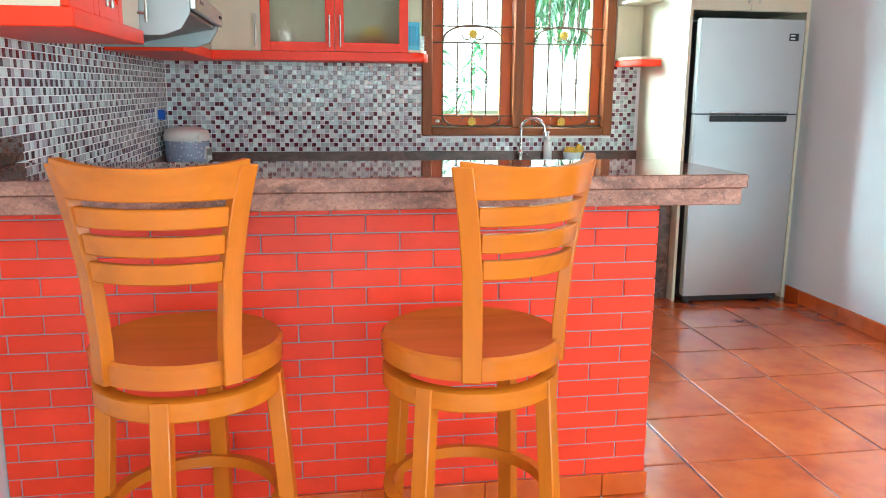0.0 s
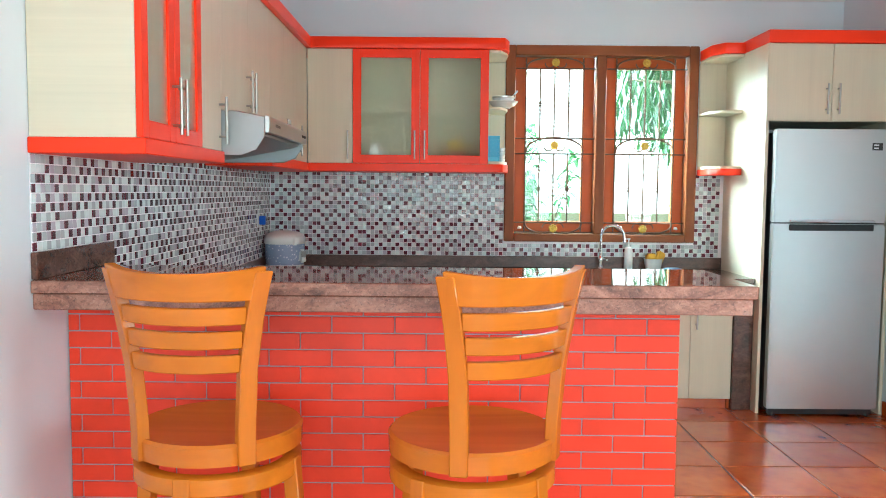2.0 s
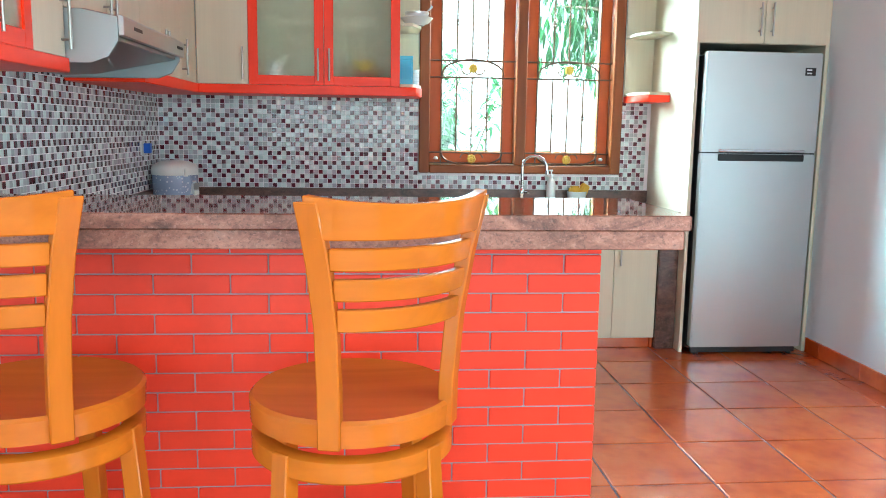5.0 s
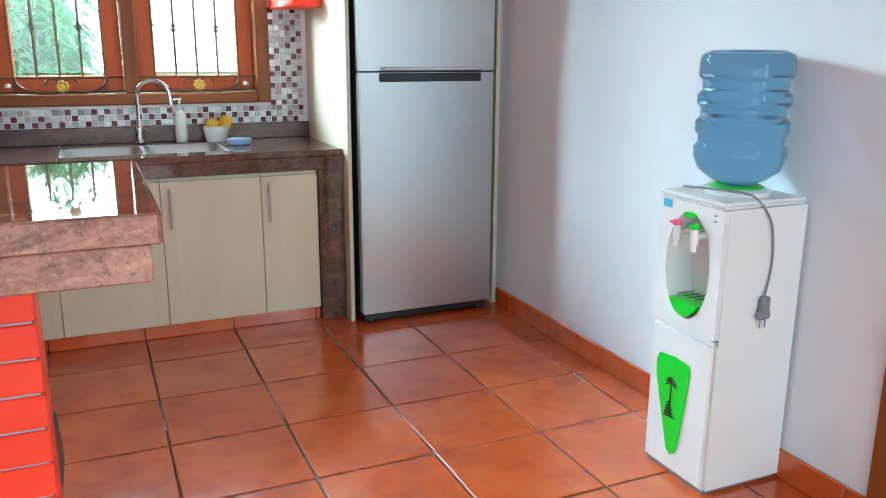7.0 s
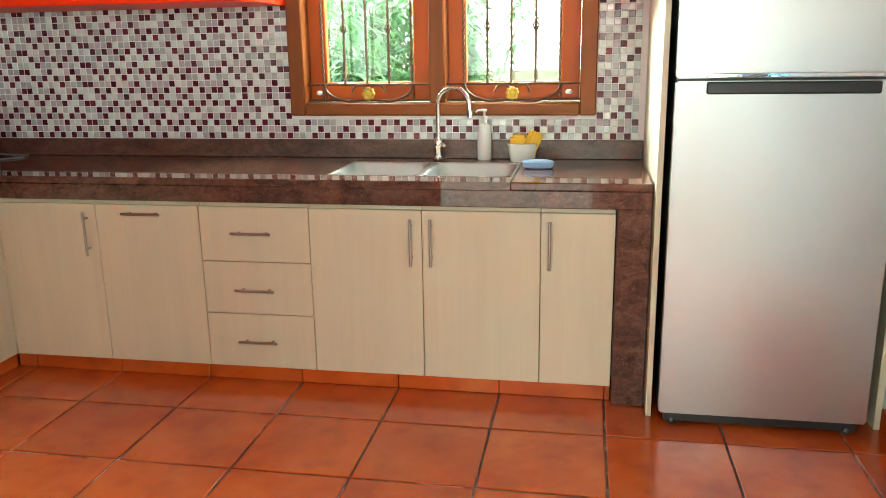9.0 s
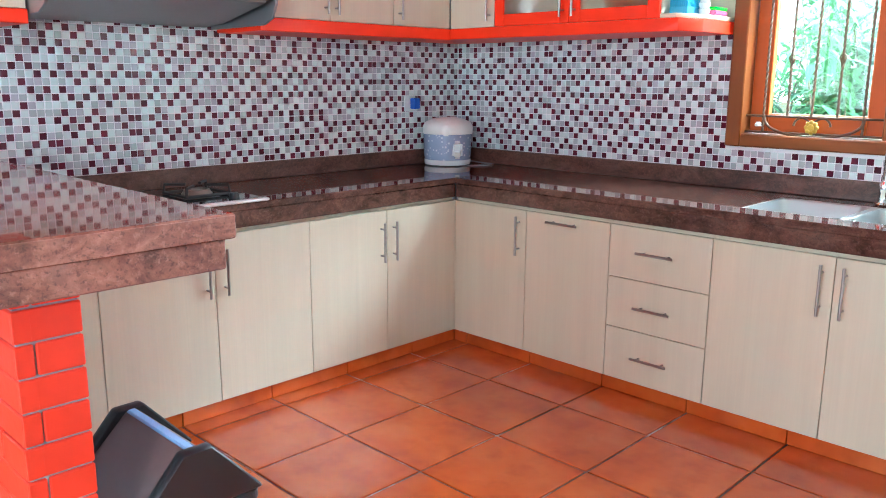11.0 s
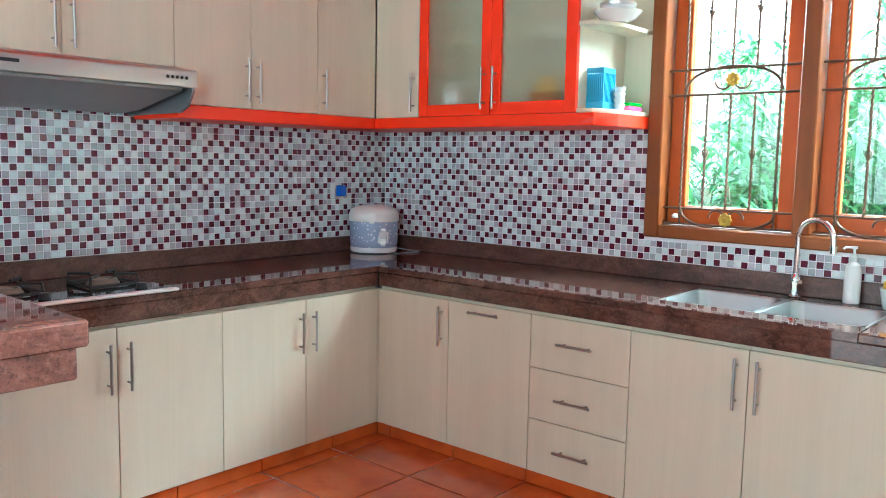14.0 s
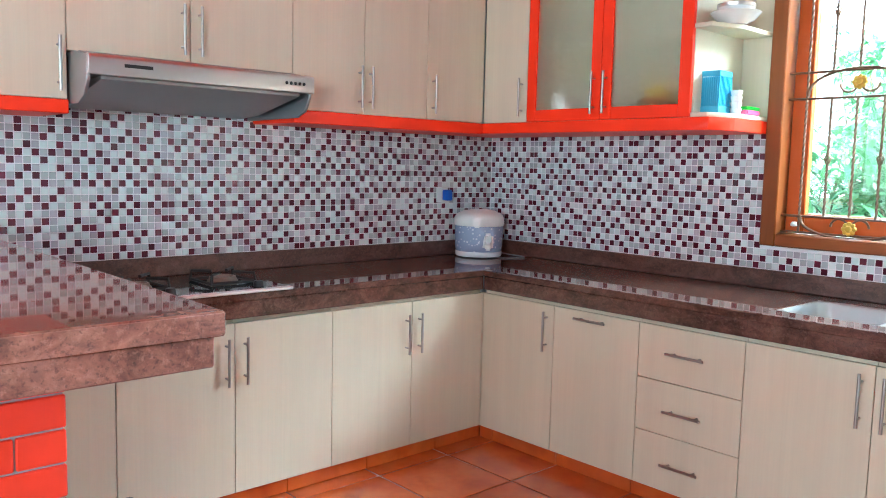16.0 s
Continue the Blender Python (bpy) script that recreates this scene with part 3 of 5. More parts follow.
base_unit("w", 0.204, 0.643, [(0.606, HZW, "z")])
corner = base_unit("w", 0.643, YC - 0.002, [(0.681, HZW, "z")])
part("corner_filler", box(XC - 0.017, XC + 0.0015, YC - 0.0015, YC + 0.017, DB, DT), LAM, corner)

# worktop with a sink cut-out, apron and upstand
SX0, SX1, SY0, SY1 = -1.11, -0.365, 1.20, 1.60
top = thing("worktop", "polished red-brown granite worktop with a sink cut-out", "worktop")
bm = box(WE, SX0, YC - 0.028, YW - 0.002, CT - 0.03, CT, 0.004)
box(SX1, 0.146, YC - 0.028, YW - 0.002, CT - 0.03, CT, 0.004, bm)
box(SX0, SX1, YC - 0.028, SY0, CT - 0.03, CT, 0.0, bm)
box(SX0, SX1, SY1, YW - 0.002, CT - 0.03, CT, 0.0, bm)
box(XL + 0.002, WE, -1.09, YW - 0.002, CT - 0.03, CT, 0.004, bm)
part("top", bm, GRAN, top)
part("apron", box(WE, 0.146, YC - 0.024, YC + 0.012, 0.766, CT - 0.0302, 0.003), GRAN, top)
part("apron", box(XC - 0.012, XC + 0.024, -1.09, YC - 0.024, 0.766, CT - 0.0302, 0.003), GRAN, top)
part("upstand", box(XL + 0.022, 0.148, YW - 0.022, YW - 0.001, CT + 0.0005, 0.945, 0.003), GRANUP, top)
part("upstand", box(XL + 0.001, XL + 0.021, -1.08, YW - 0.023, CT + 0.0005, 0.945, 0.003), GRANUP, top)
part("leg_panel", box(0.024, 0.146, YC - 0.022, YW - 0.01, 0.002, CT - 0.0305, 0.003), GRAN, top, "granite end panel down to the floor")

# ---- bar ----
BY0, BY1, BX1 = -1.41, -1.30, -1.075
bar = thing("bar_counter", "red brick breakfast bar with a thick granite top", "bar counter", (0, 0, 0))
part("core", box(XL + 0.003, BX1 - 0.006, BY0 + 0.006, BY1 - 0.006, 0.0, 1.037), MORTAR, bar, "grey mortar between the bricks")
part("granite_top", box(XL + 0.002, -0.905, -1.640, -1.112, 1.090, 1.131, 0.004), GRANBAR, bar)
# thin rougher strips added over the slab edges so they mirror no lamp
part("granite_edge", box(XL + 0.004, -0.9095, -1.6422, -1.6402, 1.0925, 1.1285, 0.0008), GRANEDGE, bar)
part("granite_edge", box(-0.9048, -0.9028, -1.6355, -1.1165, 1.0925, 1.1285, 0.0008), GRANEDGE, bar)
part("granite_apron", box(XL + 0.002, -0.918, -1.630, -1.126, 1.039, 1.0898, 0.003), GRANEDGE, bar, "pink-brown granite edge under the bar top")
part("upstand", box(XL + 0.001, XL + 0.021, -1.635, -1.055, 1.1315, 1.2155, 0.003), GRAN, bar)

# ---- wall cabinets ----
UB, UT = 1.592, 2.345


def glass_door(parent, run, plane, a0, a1, z0, z1):
    """A red framed door with a frosted pane."""
    s, g = 0.055, 0.0016
    a0, a1, z0, z1 = a0 + g, a1 - g, z0 + g, z1 - g
    def pc(b0, b1, c0, c1, d0, d1, mat, name, par, bev=0.0015):
        bm = box(b0, b1, plane + d0, plane + d1, c0, c1, bev) if run == "n" else box(plane - d1, plane - d0, b0, b1, c0, c1, bev)
        return part(name, bm, mat, par)
    d = pc(a0, a0 + s, z0, z1, 0, 0.02, RED, "glass_door", parent)
    pc(a1 - s, a1, z0, z1, 0, 0.02, RED, "stile", d)
    pc(a0 + s, a1 - s, z1 - s, z1, 0.0005, 0.0195, RED, "top_rail", d)
    pc(a0 + s, a1 - s, z0, z0 + s, 0.0005, 0.0195, RED, "bottom_rail", d)
    p = pc(a0 + s - 0.006, a1 - s + 0.006, z0 + s - 0.006, z1 - s + 0.006, 0.008, 0.012, FROST, "pane", d, 0)
    p.visible_shadow = False
    return d


def hollow(parent, run, plane, wall, a0, a1, z0, z1):
    """An open cabinet box behind glass doors, with a shelf."""
    w, b = 0.016, 0.021
    def pc(a, c, e, f, d0, d1, name="panel"):
        bm = box(a, c, plane + d0, plane + d1, e, f) if run == "n" else box(plane - d1, plane - d0, a, c, e, f)
        part(name, bm, LAMH, parent)
    depth = abs(wall - plane) - 0.003
    pc(a0, a0 + w, z0, z1, b, depth, "side")
    pc(a1 - w, a1, z0, z1, b, depth, "side")
    pc(a0 + w, a1 - w, z0, z0 + w, b, depth, "bottom")
    pc(a0 + w, a1 - w, z1 - w, z1, b, depth, "top")
    pc(a0 + w, a1 - w, z0 + w, z1 - w, depth - 0.012, depth, "back")
    pc(a0 + w, a1 - w, (z0 + z1) / 2 - 0.008, (z0 + z1) / 2 + 0.008, b + 0.11, depth - 0.012, "shelf")


def wall_unit(run, a0, a1, doors, glass=False, z0=UB, z1=UT, label="cream laminate wall cabinet with a bar handle"):
    plane, wall = (YU, YW) if run == "n" else (XU, XL)
    u = thing("wall_cabinet", label, "cabinet", group="wall cabinets")
    if glass:
        hollow(u, run, plane, wall, a0, a1, z0, z1)
    else:
        carcass(u, run, plane, wall, a0, a1, z0, z1)
    for b0, b1, h in doors:
        d = glass_door(u, run, plane, b0, b1, z0, z1) if glass else door_panel(u, run, plane, b0, b1, z0, z1)
        if h is not None:
            handle_on(d, run, plane, h, z0 + 0.122, "z", 0.19)
    return u


glab = "red framed wall cabinet with two frosted glass doors"
LB = 1.567                     # the glazed cabinet at the bar hangs a little lower
wall_unit("w", -1.625, -1.02, [(-1.625, -1.322, -1.352), (-1.322, -1.02, -1.292)], True, z0=LB, label=glab)
wall_unit("w", -1.02, -0.76, [(-1.02, -0.76, -0.79)], z0=LB)
wall_unit("w", -0.76, 0.155, [(-0.76, -0.302, -0.337), (-0.302, 0.155, -0.267)], z0=1.738, label="cream laminate wall cabinet above the cooker hood")
wall_unit("w", 0.155, 0.917, [(0.155, 0.534, 0.504), (0.534, 0.917, 0.564)], label="cream laminate double wall cabinet beside the cooker hood")
wall_unit("w", 0.917, YU - 0.002, [(0.917, YU - 0.002, 0.952)], label="narrow cream laminate corner wall cabinet")
wall_unit("n", XU + 0.002, -2.477, [(XU + 0.002, -2.477, -2.507)], label="narrow cream laminate corner wall cabinet")
wall_unit("n", -2.477, -1.572, [(-2.477, -2.030, -2.063), (-2.030, -1.572, -1.997)], True, label=glab)

# red bands under and over the wall cabinets
trim = thing("cabinet_trim", "red lacquered bands along the wall cabinets", "cabinet trim", kind="structure")
part("lower_band", box(XL + 0.002, XU + 0.012, -1.637, -0.76, 1.517, LB - 0.001, 0.003), RED, trim)
part("lower_band", box(XL + 0.002, XU + 0.012, 0.155, YU - 0.012, 1.535, UB - 0.001, 0.003), RED, trim)
part("lower_band", prism([(XL + 0.002, YU - 0.0115), (-1.572, YU - 0.0115), (-1.475, YU - 0.0115), (-1.432, YU + 0.12), (-1.432, YW - 0.002), (XL + 0.002, YW - 0.002)], 1.538, UB - 0.001, 0.002), RED, trim)
part("crown", box(XL + 0.002, XU + 0.03, -1.65, YU - 0.03, UT + 0.001, 2.418, 0.003), RED, trim)
part("crown", prism([(XL + 0.002, YU - 0.0295), (-1.47, YU - 0.0295), (-1.432, YU + 0.1), (-1.432, YW - 0.002), (XL + 0.002, YW - 0.002)], UT + 0.001, 2.418, 0.002), RED, trim)

# open corner shelves either side of the window
def open_shelf(x0, x1, zs, tip, label):
    """tip: -1 where the free end is at x0, 1 at x1."""
    s = thing("open_shelf", label, "shelf", group="open shelves")
    part("back", box(x0, x1, YW - 0.014, YW - 0.002, zs[0], zs[-1]), LAM, s)
    for z in zs:
        f = YU + 0.004
        if tip > 0:
            out = [(x0, f), (x1 - 0.06, f), (x1 - 0.002, f + 0.15), (x1 - 0.002, YW - 0.0145), (x0, YW - 0.0145)]
        else:
            f += 0.08
            out = [(x0 + 0.002, f + 0.12), (x0 + 0.06, f), (x1, f), (x1, YW - 0.0145), (x0 + 0.002, YW - 0.0145)]
        part("board", prism(out, z, z + 0.018, 0.0015), LAMH, s)
    return s


shelf_l = open_shelf(-1.570, -1.434, (UB + 0.001, 1.955, UT - 0.02), 1, "cream laminate end shelf holding plates and a blue basket")
shelf_r = open_shelf(-0.045, 0.147, (1.579, 1.955, 2.328), -1, "empty cream laminate corner shelf beside the window")
rt = thing("shelf_trim", "red lacquered bands of the corner shelf", "shelf trim", kind="structure")
for z0, z1 in ((1.535, 1.578), (2.348, 2.418)):
    part("band", prism([(-0.046, YU + 0.19), (0.01, YU + 0.068), (0.147, YU + 0.068), (0.147, YW - 0.002), (-0.046, YW - 0.002)], z0, z1, 0.002), RED, rt)

# tall housing around the fridge
fh = thing("fridge_housing", "cream laminate housing with a two-door cabinet above the fridge", "cabinet")
part("side_panel", box(0.150, 0.170, 1.003, YW - 0.002, 0.001, 2.350, 0.001), LAM, fh)
part("side_panel", box(0.940, 0.963, 1.003, YW - 0.002, 0.001, 2.350, 0.001), LAM, fh)
part("body", box(0.171, 0.939, 1.022, YW - 0.002, 1.867, 2.350), LAMH, fh)
for a0, a1, h in ((0.152, 0.556, 0.52), (0.556, 0.962, 0.593)):
    d = door_panel(fh, "n", 1.001, a0, a1, 1.868, 2.349)
    handle_on(d, "n", 1.001, h, 2.005, "z", 0.19)
part("crown", box(0.146, 0.964, 0.985, YW - 0.002, 2.3505, 2.428, 0.002), RED, fh, "red lacquered crown band")

# ---- fridge ----
fr = thing("fridge", "brushed stainless steel two-door fridge with black sides", "fridge", (0.190, 0.925, 0))
FWD, FD = 0.698, 0.62
part("cabinet", box(0.006, FWD - 0.006, 0.062, 0.06 + FD, 0.03, 1.797, 0.006), DARKGREY, fr)
for z0, z1 in ((0.052, 1.226), (1.235, 1.814)):
    part("door", box(0, FWD, 0.0, 0.06, z0, z1, 0.006, seg=2), FRIDGE, fr)
part("gasket", box(0.012, FWD - 0.012, 0.06, 0.0622, 0.06, 1.79), BLACK, fr)
part("grip_recess", box(0.004, FWD - 0.004, 0.012, 0.058, 1.2265, 1.2345), BLACK, fr)
part("handle_trim", box(0.095, FWD - 0.075, -0.016, -0.0002, 1.236, 1.252, 0.003), CHROME, fr)
part("lower_grip", box(0.095, FWD - 0.075, -0.008, -0.0002, 1.184, 1.224, 0.005), BLACK, fr)
part("badge", box(FWD - 0.105, FWD - 0.04, -0.0015, -0.0002, 1.685, 1.73, 0.0004), BLACK, fr)
for z in (1.717, 1.698):
    part("badge_mark", box(FWD - 0.095, FWD - 0.065, -0.0025, -0.0016, z - 0.004, z + 0.004), WHITEPL, fr)
part("plinth", box(0.02, FWD - 0.02, 0.03, 0.06, 0.012, 0.0515), BLACK, fr)
for x in (0.05, FWD - 0.05):
    part("foot", lathe([(0.018, 0.0), (0.02, 0.004), (0.02, 0.012), (0.012, 0.03)], 14, at=(x, 0.045, 0.001)), BLACK, fr)
    part("rear_foot", lathe([(0.018, 0.0), (0.02, 0.004), (0.02, 0.012), (0.012, 0.03)], 14, at=(x, 0.6, 0.001)), BLACK, fr)

# ---- water dispenser ----
DX, DY = 0.640, -0.843
dp = thing("water_dispenser", "white and green floor-standing water dispenser", "water dispenser", (DX, DY, 0))
# body: front face towards -x, width along y
W2, DD, DH = 0.142, 0.312, 0.915
part("lower_body", box(0.0, DD, -W2, W2, 0.012, 0.497, 0.012, seg=2), WHITEPL, dp)
ub = part("upper_body", box(0.092, DD, -W2 + 0.004, W2 - 0.004, 0.502, DH - 0.021, 0.001), WHITEPL, dp)
for sy in (-1, 1):
    part("side_panel", box(0.016, DD, sy * W2 - 0.0015, sy * W2 + 0.0015, 0.014, DH - 0.020, 0.0012), WHITEPL, dp)
part("top_cap", box(-0.004, DD + 0.002, -W2 - 0.003, W2 + 0.003, DH - 0.0195, DH, 0.009, seg=2), WHITEPL, dp)


def fascia():
    """Front shell with an oval well cut through it."""
    bm = bmesh.new()
    n = 40
    cz, ry, rz = 0.700, 0.098, 0.165
    zlo, zhi = 0.5005, DH - 0.02
    inner, outer, deep = [], [], []
    for i in range(n):
        a = 2 * math.pi * i / n
        inner.append(bm.verts.new((0.0, ry * math.cos(a), cz + rz * math.sin(a))))
        deep.append(bm.verts.new((0.0915, ry * 0.86 * math.cos(a), cz + rz * 0.92 * math.sin(a))))
        k = max(abs(math.cos(a)) / (W2 - 0.002), abs(math.sin(a)) / ((zhi - cz) if math.sin(a) > 0 else (cz - zlo)))
        outer.append(bm.verts.new((0.0, math.cos(a) / k, cz + math.sin(a) / k)))
    side = [bm.verts.new((DD - 0.001, v.co.y, v.co.z)) for v in outer]
    for i in range(n):
        j = (i + 1) % n
        bm.faces.new((inner[i], outer[i], outer[j], inner[j]))
        bm.faces.new((deep[i], inner[i], inner[j], deep[j]))
        bm.faces.new((outer[i], side[i], side[j], outer[j]))
    bmesh.ops.recalc_face_normals(bm, faces=bm.faces[:])
    return bm


part("fascia", fascia(), WHITEPL, dp)


def ellipse_plate(cy, cz, ry, rz, x0, x1, lo=-1.0, hi=1.0, n=40):
    pts = [(cy + ry * math.cos(2 * math.pi * i / n), cz + rz * math.sin(2 * math.pi * i / n)) for i in range(n)]
    pts = [(y, z) for y, z in pts if cz + rz * lo - 1e-6 <= z <= cz + rz * hi + 1e-6]
    return prism(pts, x0, x1, 0.0, axis="x")


part("drip_tray", ellipse_plate(0, 0.700, 0.090, 0.156, -0.008, 0.0895, -1.0, -0.62), GREENPL, dp, "green drip tray")
for i in range(4):
    part("drain_slot", box(0.006, 0.07, -0.045 + 0.026 * i, -0.037 + 0.026 * i, 0.6034, 0.6042), BLACK, dp)
part("top_ornament", ellipse_plate(0.0, 0.858, 0.028, 0.009, -0.004, 0.003), GREENPL, dp)
panel = [(0.040, 0.125), (0.028, 0.085), (0.008, 0.072), (-0.012, 0.085), (-0.026, 0.125), (-0.048, 0.30), (-0.056, 0.365), (-0.046, 0.395), (0.02, 0.402), (0.088, 0.395), (0.100, 0.37), (0.098, 0.32)]
part("door_panel", prism([(y, z) for y, z in panel], -0.004, 0.0005, 0.001, axis="x"), GREENPL, dp, "green lower panel with a palm tree drawing")
palm = prism([(-0.006, 0.22), (0.006, 0.22), (0.003, 0.355), (-0.003, 0.355)], -0.0052, -0.0042, axis="x")
for a in (10, 40, 75, 105, 140, 170, 200, 340):
    c, s = math.cos(radians(a)), math.sin(radians(a))
    prism([(0.0, 0.355), (0.020 * c - 0.004 * s, 0.355 + 0.020 * s + 0.004 * c), (0.042 * c, 0.348 + 0.032 * s), (0.020 * c + 0.004 * s, 0.355 + 0.018 * s - 0.004 * c)], -0.0052, -0.0042, bm=palm, axis="x")
for i in range(5):
    z = 0.222 + 0.013 * i
    prism([(-0.034 + 0.008 * i, z), (0.036 - 0.003 * i, z - 0.006), (0.028 - 0.004 * i, z + 0.006), (-0.02 + 0.004 * i, z + 0.007)], -0.0052, -0.0042, bm=palm, axis="x")
for v in palm.verts:
    v.co.y = v.co.y * 0.8 + 0.022
    v.co.z = 0.24 + (v.co.z - 0.27) * 0.85
part("palm_print", palm, BLACK, dp, "black palm island drawing")
for y, mt in ((0.040, PINKPL), (-0.036, GREENPL)):
    tap = part("tap", lathe([(0.011, 0.0), (0.013, 0.004), (0.013, 0.045), (0.010, 0.05)], 14, at=(-0.012, y, 0.775)), WHITEPL, dp)
    part("spout", tube([(-0.012, y, 0.776), (-0.013, y, 0.755)], 0.0085, 10), WHITEPL, tap)
    part("lever", box(-0.040, -0.004, y - 0.009, y + 0.009, 0.829, 0.837, 0.003), mt, tap)
    part("collar", lathe([(0.014, 0.0), (0.015, 0.004), (0.012, 0.016)], 14, at=(-0.012, y, 0.822)), mt, tap)
    part("neck", tube([(-0.012, y, 0.80), (0.0915, y, 0.80)], 0.009, 10), WHITEPL, tap)
part("warning_strip", box(0.088, 0.0914, -0.055, -0.010, 0.700, 0.705), PINKPL, dp)
part("sticker", box(-0.0012, -0.0002, 0.085, 0.125, 0.865, 0.890, 0.0003), BLUEPL, dp, "small blue cloud sticker")
for z in (0.872, 0.855):
    part("indicator", box(-0.001, -0.0001, -0.110, -0.098, z, z + 0.005), GREYPL, dp)
part("base", box(0.012, DD - 0.01, -W2 + 0.01, W2 - 0.01, 0.001, 0.012), GREYPL, dp)
part("collar_ring", lathe([(0.10, 0.0), (0.102, 0.012), (0.09, 0.018), (0.075, 0.02), (0.07, 0.005)], 32, at=(0.165, 0.0, DH)), WHITEPL, dp)
part("green_ring", lathe([(0.079, 0.0), (0.081, 0.004), (0.06, 0.009), (0.055, 0.006)], 32, at=(0.165, 0.0, DH + 0.019)), GREENPL, dp)
cord = [(0.10, 0.10, DH + 0.004), (0.05, 0.10, DH + 0.012), (0.03, 0.02, DH + 0.022), (0.07, -0.07, DH + 0.022), (0.115, -0.128, DH + 0.010),
        (0.155, -W2 - 0.012, DH - 0.05), (0.18, -W2 - 0.008, DH - 0.12), (0.185, -W2 - 0.007, DH - 0.20), (0.165, -W2 - 0.012, DH - 0.29)]


def smooth_path(pts, n=6):
    """Points of a soft curve through the given ones."""
    ps = [Vector(p) for p in pts]
    out = []
    for i in range(len(ps) - 1):
        a, b, c, d = ps[max(i - 1, 0)], ps[i], ps[i + 1], ps[min(i + 2, len(ps) - 1)]
        for k in range(n):
            t = k / n
            out.append(0.5 * ((2 * b) + (c - a) * t + (2 * a - 5 * b + 4 * c - d) * t * t + (3 * b - a - 3 * c + d) * t ** 3))
    return out + [ps[-1]]


part("power_cord", tube(smooth_path(cord), 0.0035, 8), GREYPL, dp, "grey power cord hanging over the side")
pl = box(0.148, 0.182, -W2 - 0.026, -W2 - 0.004, DH - 0.340, DH - 0.285, 0.006)
box(0.139, 0.191, -W2 - 0.022, -W2 - 0.006, DH - 0.357, DH - 0.330, 0.006, pl)
for x in (0.155, 0.175):
    tube([(x, -W2 - 0.014, DH - 0.355), (x, -W2 - 0.014, DH - 0.383)], 0.0025, 6, pl)
part("plug", pl, GREYPL, dp)

prof = [(r, z * 0.955) for r, z in [(0.0, 0.0), (0.05, 0.002), (0.085, 0.018), (0.118, 0.045), (0.133, 0.085), (0.134, 0.115), (0.124, 0.130), (0.124, 0.150), (0.134, 0.165), (0.134, 0.195), (0.122, 0.210), (0.122, 0.235),
        (0.134, 0.250), (0.134, 0.275), (0.122, 0.290), (0.122, 0.318), (0.134, 0.332), (0.134, 0.375), (0.127, 0.398), (0.105, 0.41), (0.0, 0.412)]]
bt = thing("water_bottle", "translucent blue ribbed water bottle upside down on the dispenser", "water bottle", (DX + 0.165, DY, DH + 0.028))
part("shell", lathe(prof, 48), WATER, bt)
part("neck", lathe([(0.030, -0.02), (0.032, -0.018), (0.032, -0.0005), (0.0, -0.0004)], 24), BLUEPL, bt)

# ---- bar stools ----


def arc_slab(r0, r1, a0, a1, z0, z1, n=14, lean=0.0, crown=0.0):
    """A curved slat between two radii; lean pushes its upper edge outward."""
    bm = bmesh.new()
    rings = []
    for i in range(n + 1):
        a = radians(a0 + (a1 - a0) * i / n)
        up = crown * (abs(2 * i / n - 1) ** 2)
        c, s = math.cos(a), math.sin(a)
        ring = []
        for r, z in ((r0, z0), (r1, z0), (r1 + lean, z1 + up), (r0 + lean, z1 + up)):
            ring.append(bm.verts.new((r * c, r * s, z)))
        rings.append(ring)
    for a, b in zip(rings, rings[1:]):
        for k in range(4):
            bm.faces.new((a[k], b[k], b[(k + 1) % 4], a[(k + 1) % 4]))
    bm.faces.new(rings[0])
    bm.faces.new(rings[-1][::-1])
    bmesh.ops.recalc_face_normals(bm, faces=bm.faces[:])
    bmesh.ops.bevel(bm, geom=[e for e in bm.edges if e.calc_face_angle(0) > 0.9], offset=0.003, segments=1, affect="EDGES")
    return bm


def post(points, mat, name, st, w, d):
    """A squared post through (x, y, z) points, its broad side turned to the stool's axis."""
    bm = bmesh.new()
    prev = None
    for x, y, z in points:
        a = math.atan2(y, x)
        c, sn = math.cos(a), math.sin(a)
        ring = [bm.verts.new((x - u * w * sn + v * d * c, y + u * w * c + v * d * sn, z)) for u, v in ((-1, -1), (1, -1), (1, 1), (-1, 1))]
        if prev:
            for k in range(4):
                bm.faces.new((prev[k], prev[(k + 1) % 4], ring[(k + 1) % 4], ring[k]))
        else:
            bm.faces.new(ring[::-1])
        prev = ring
    bm.faces.new(prev)
    bmesh.ops.recalc_face_normals(bm, faces=bm.faces[:])
    bmesh.ops.bevel(bm, geom=bm.edges[:], offset=0.003, segments=1, affect="EDGES")
    part(name, bm, mat, st)


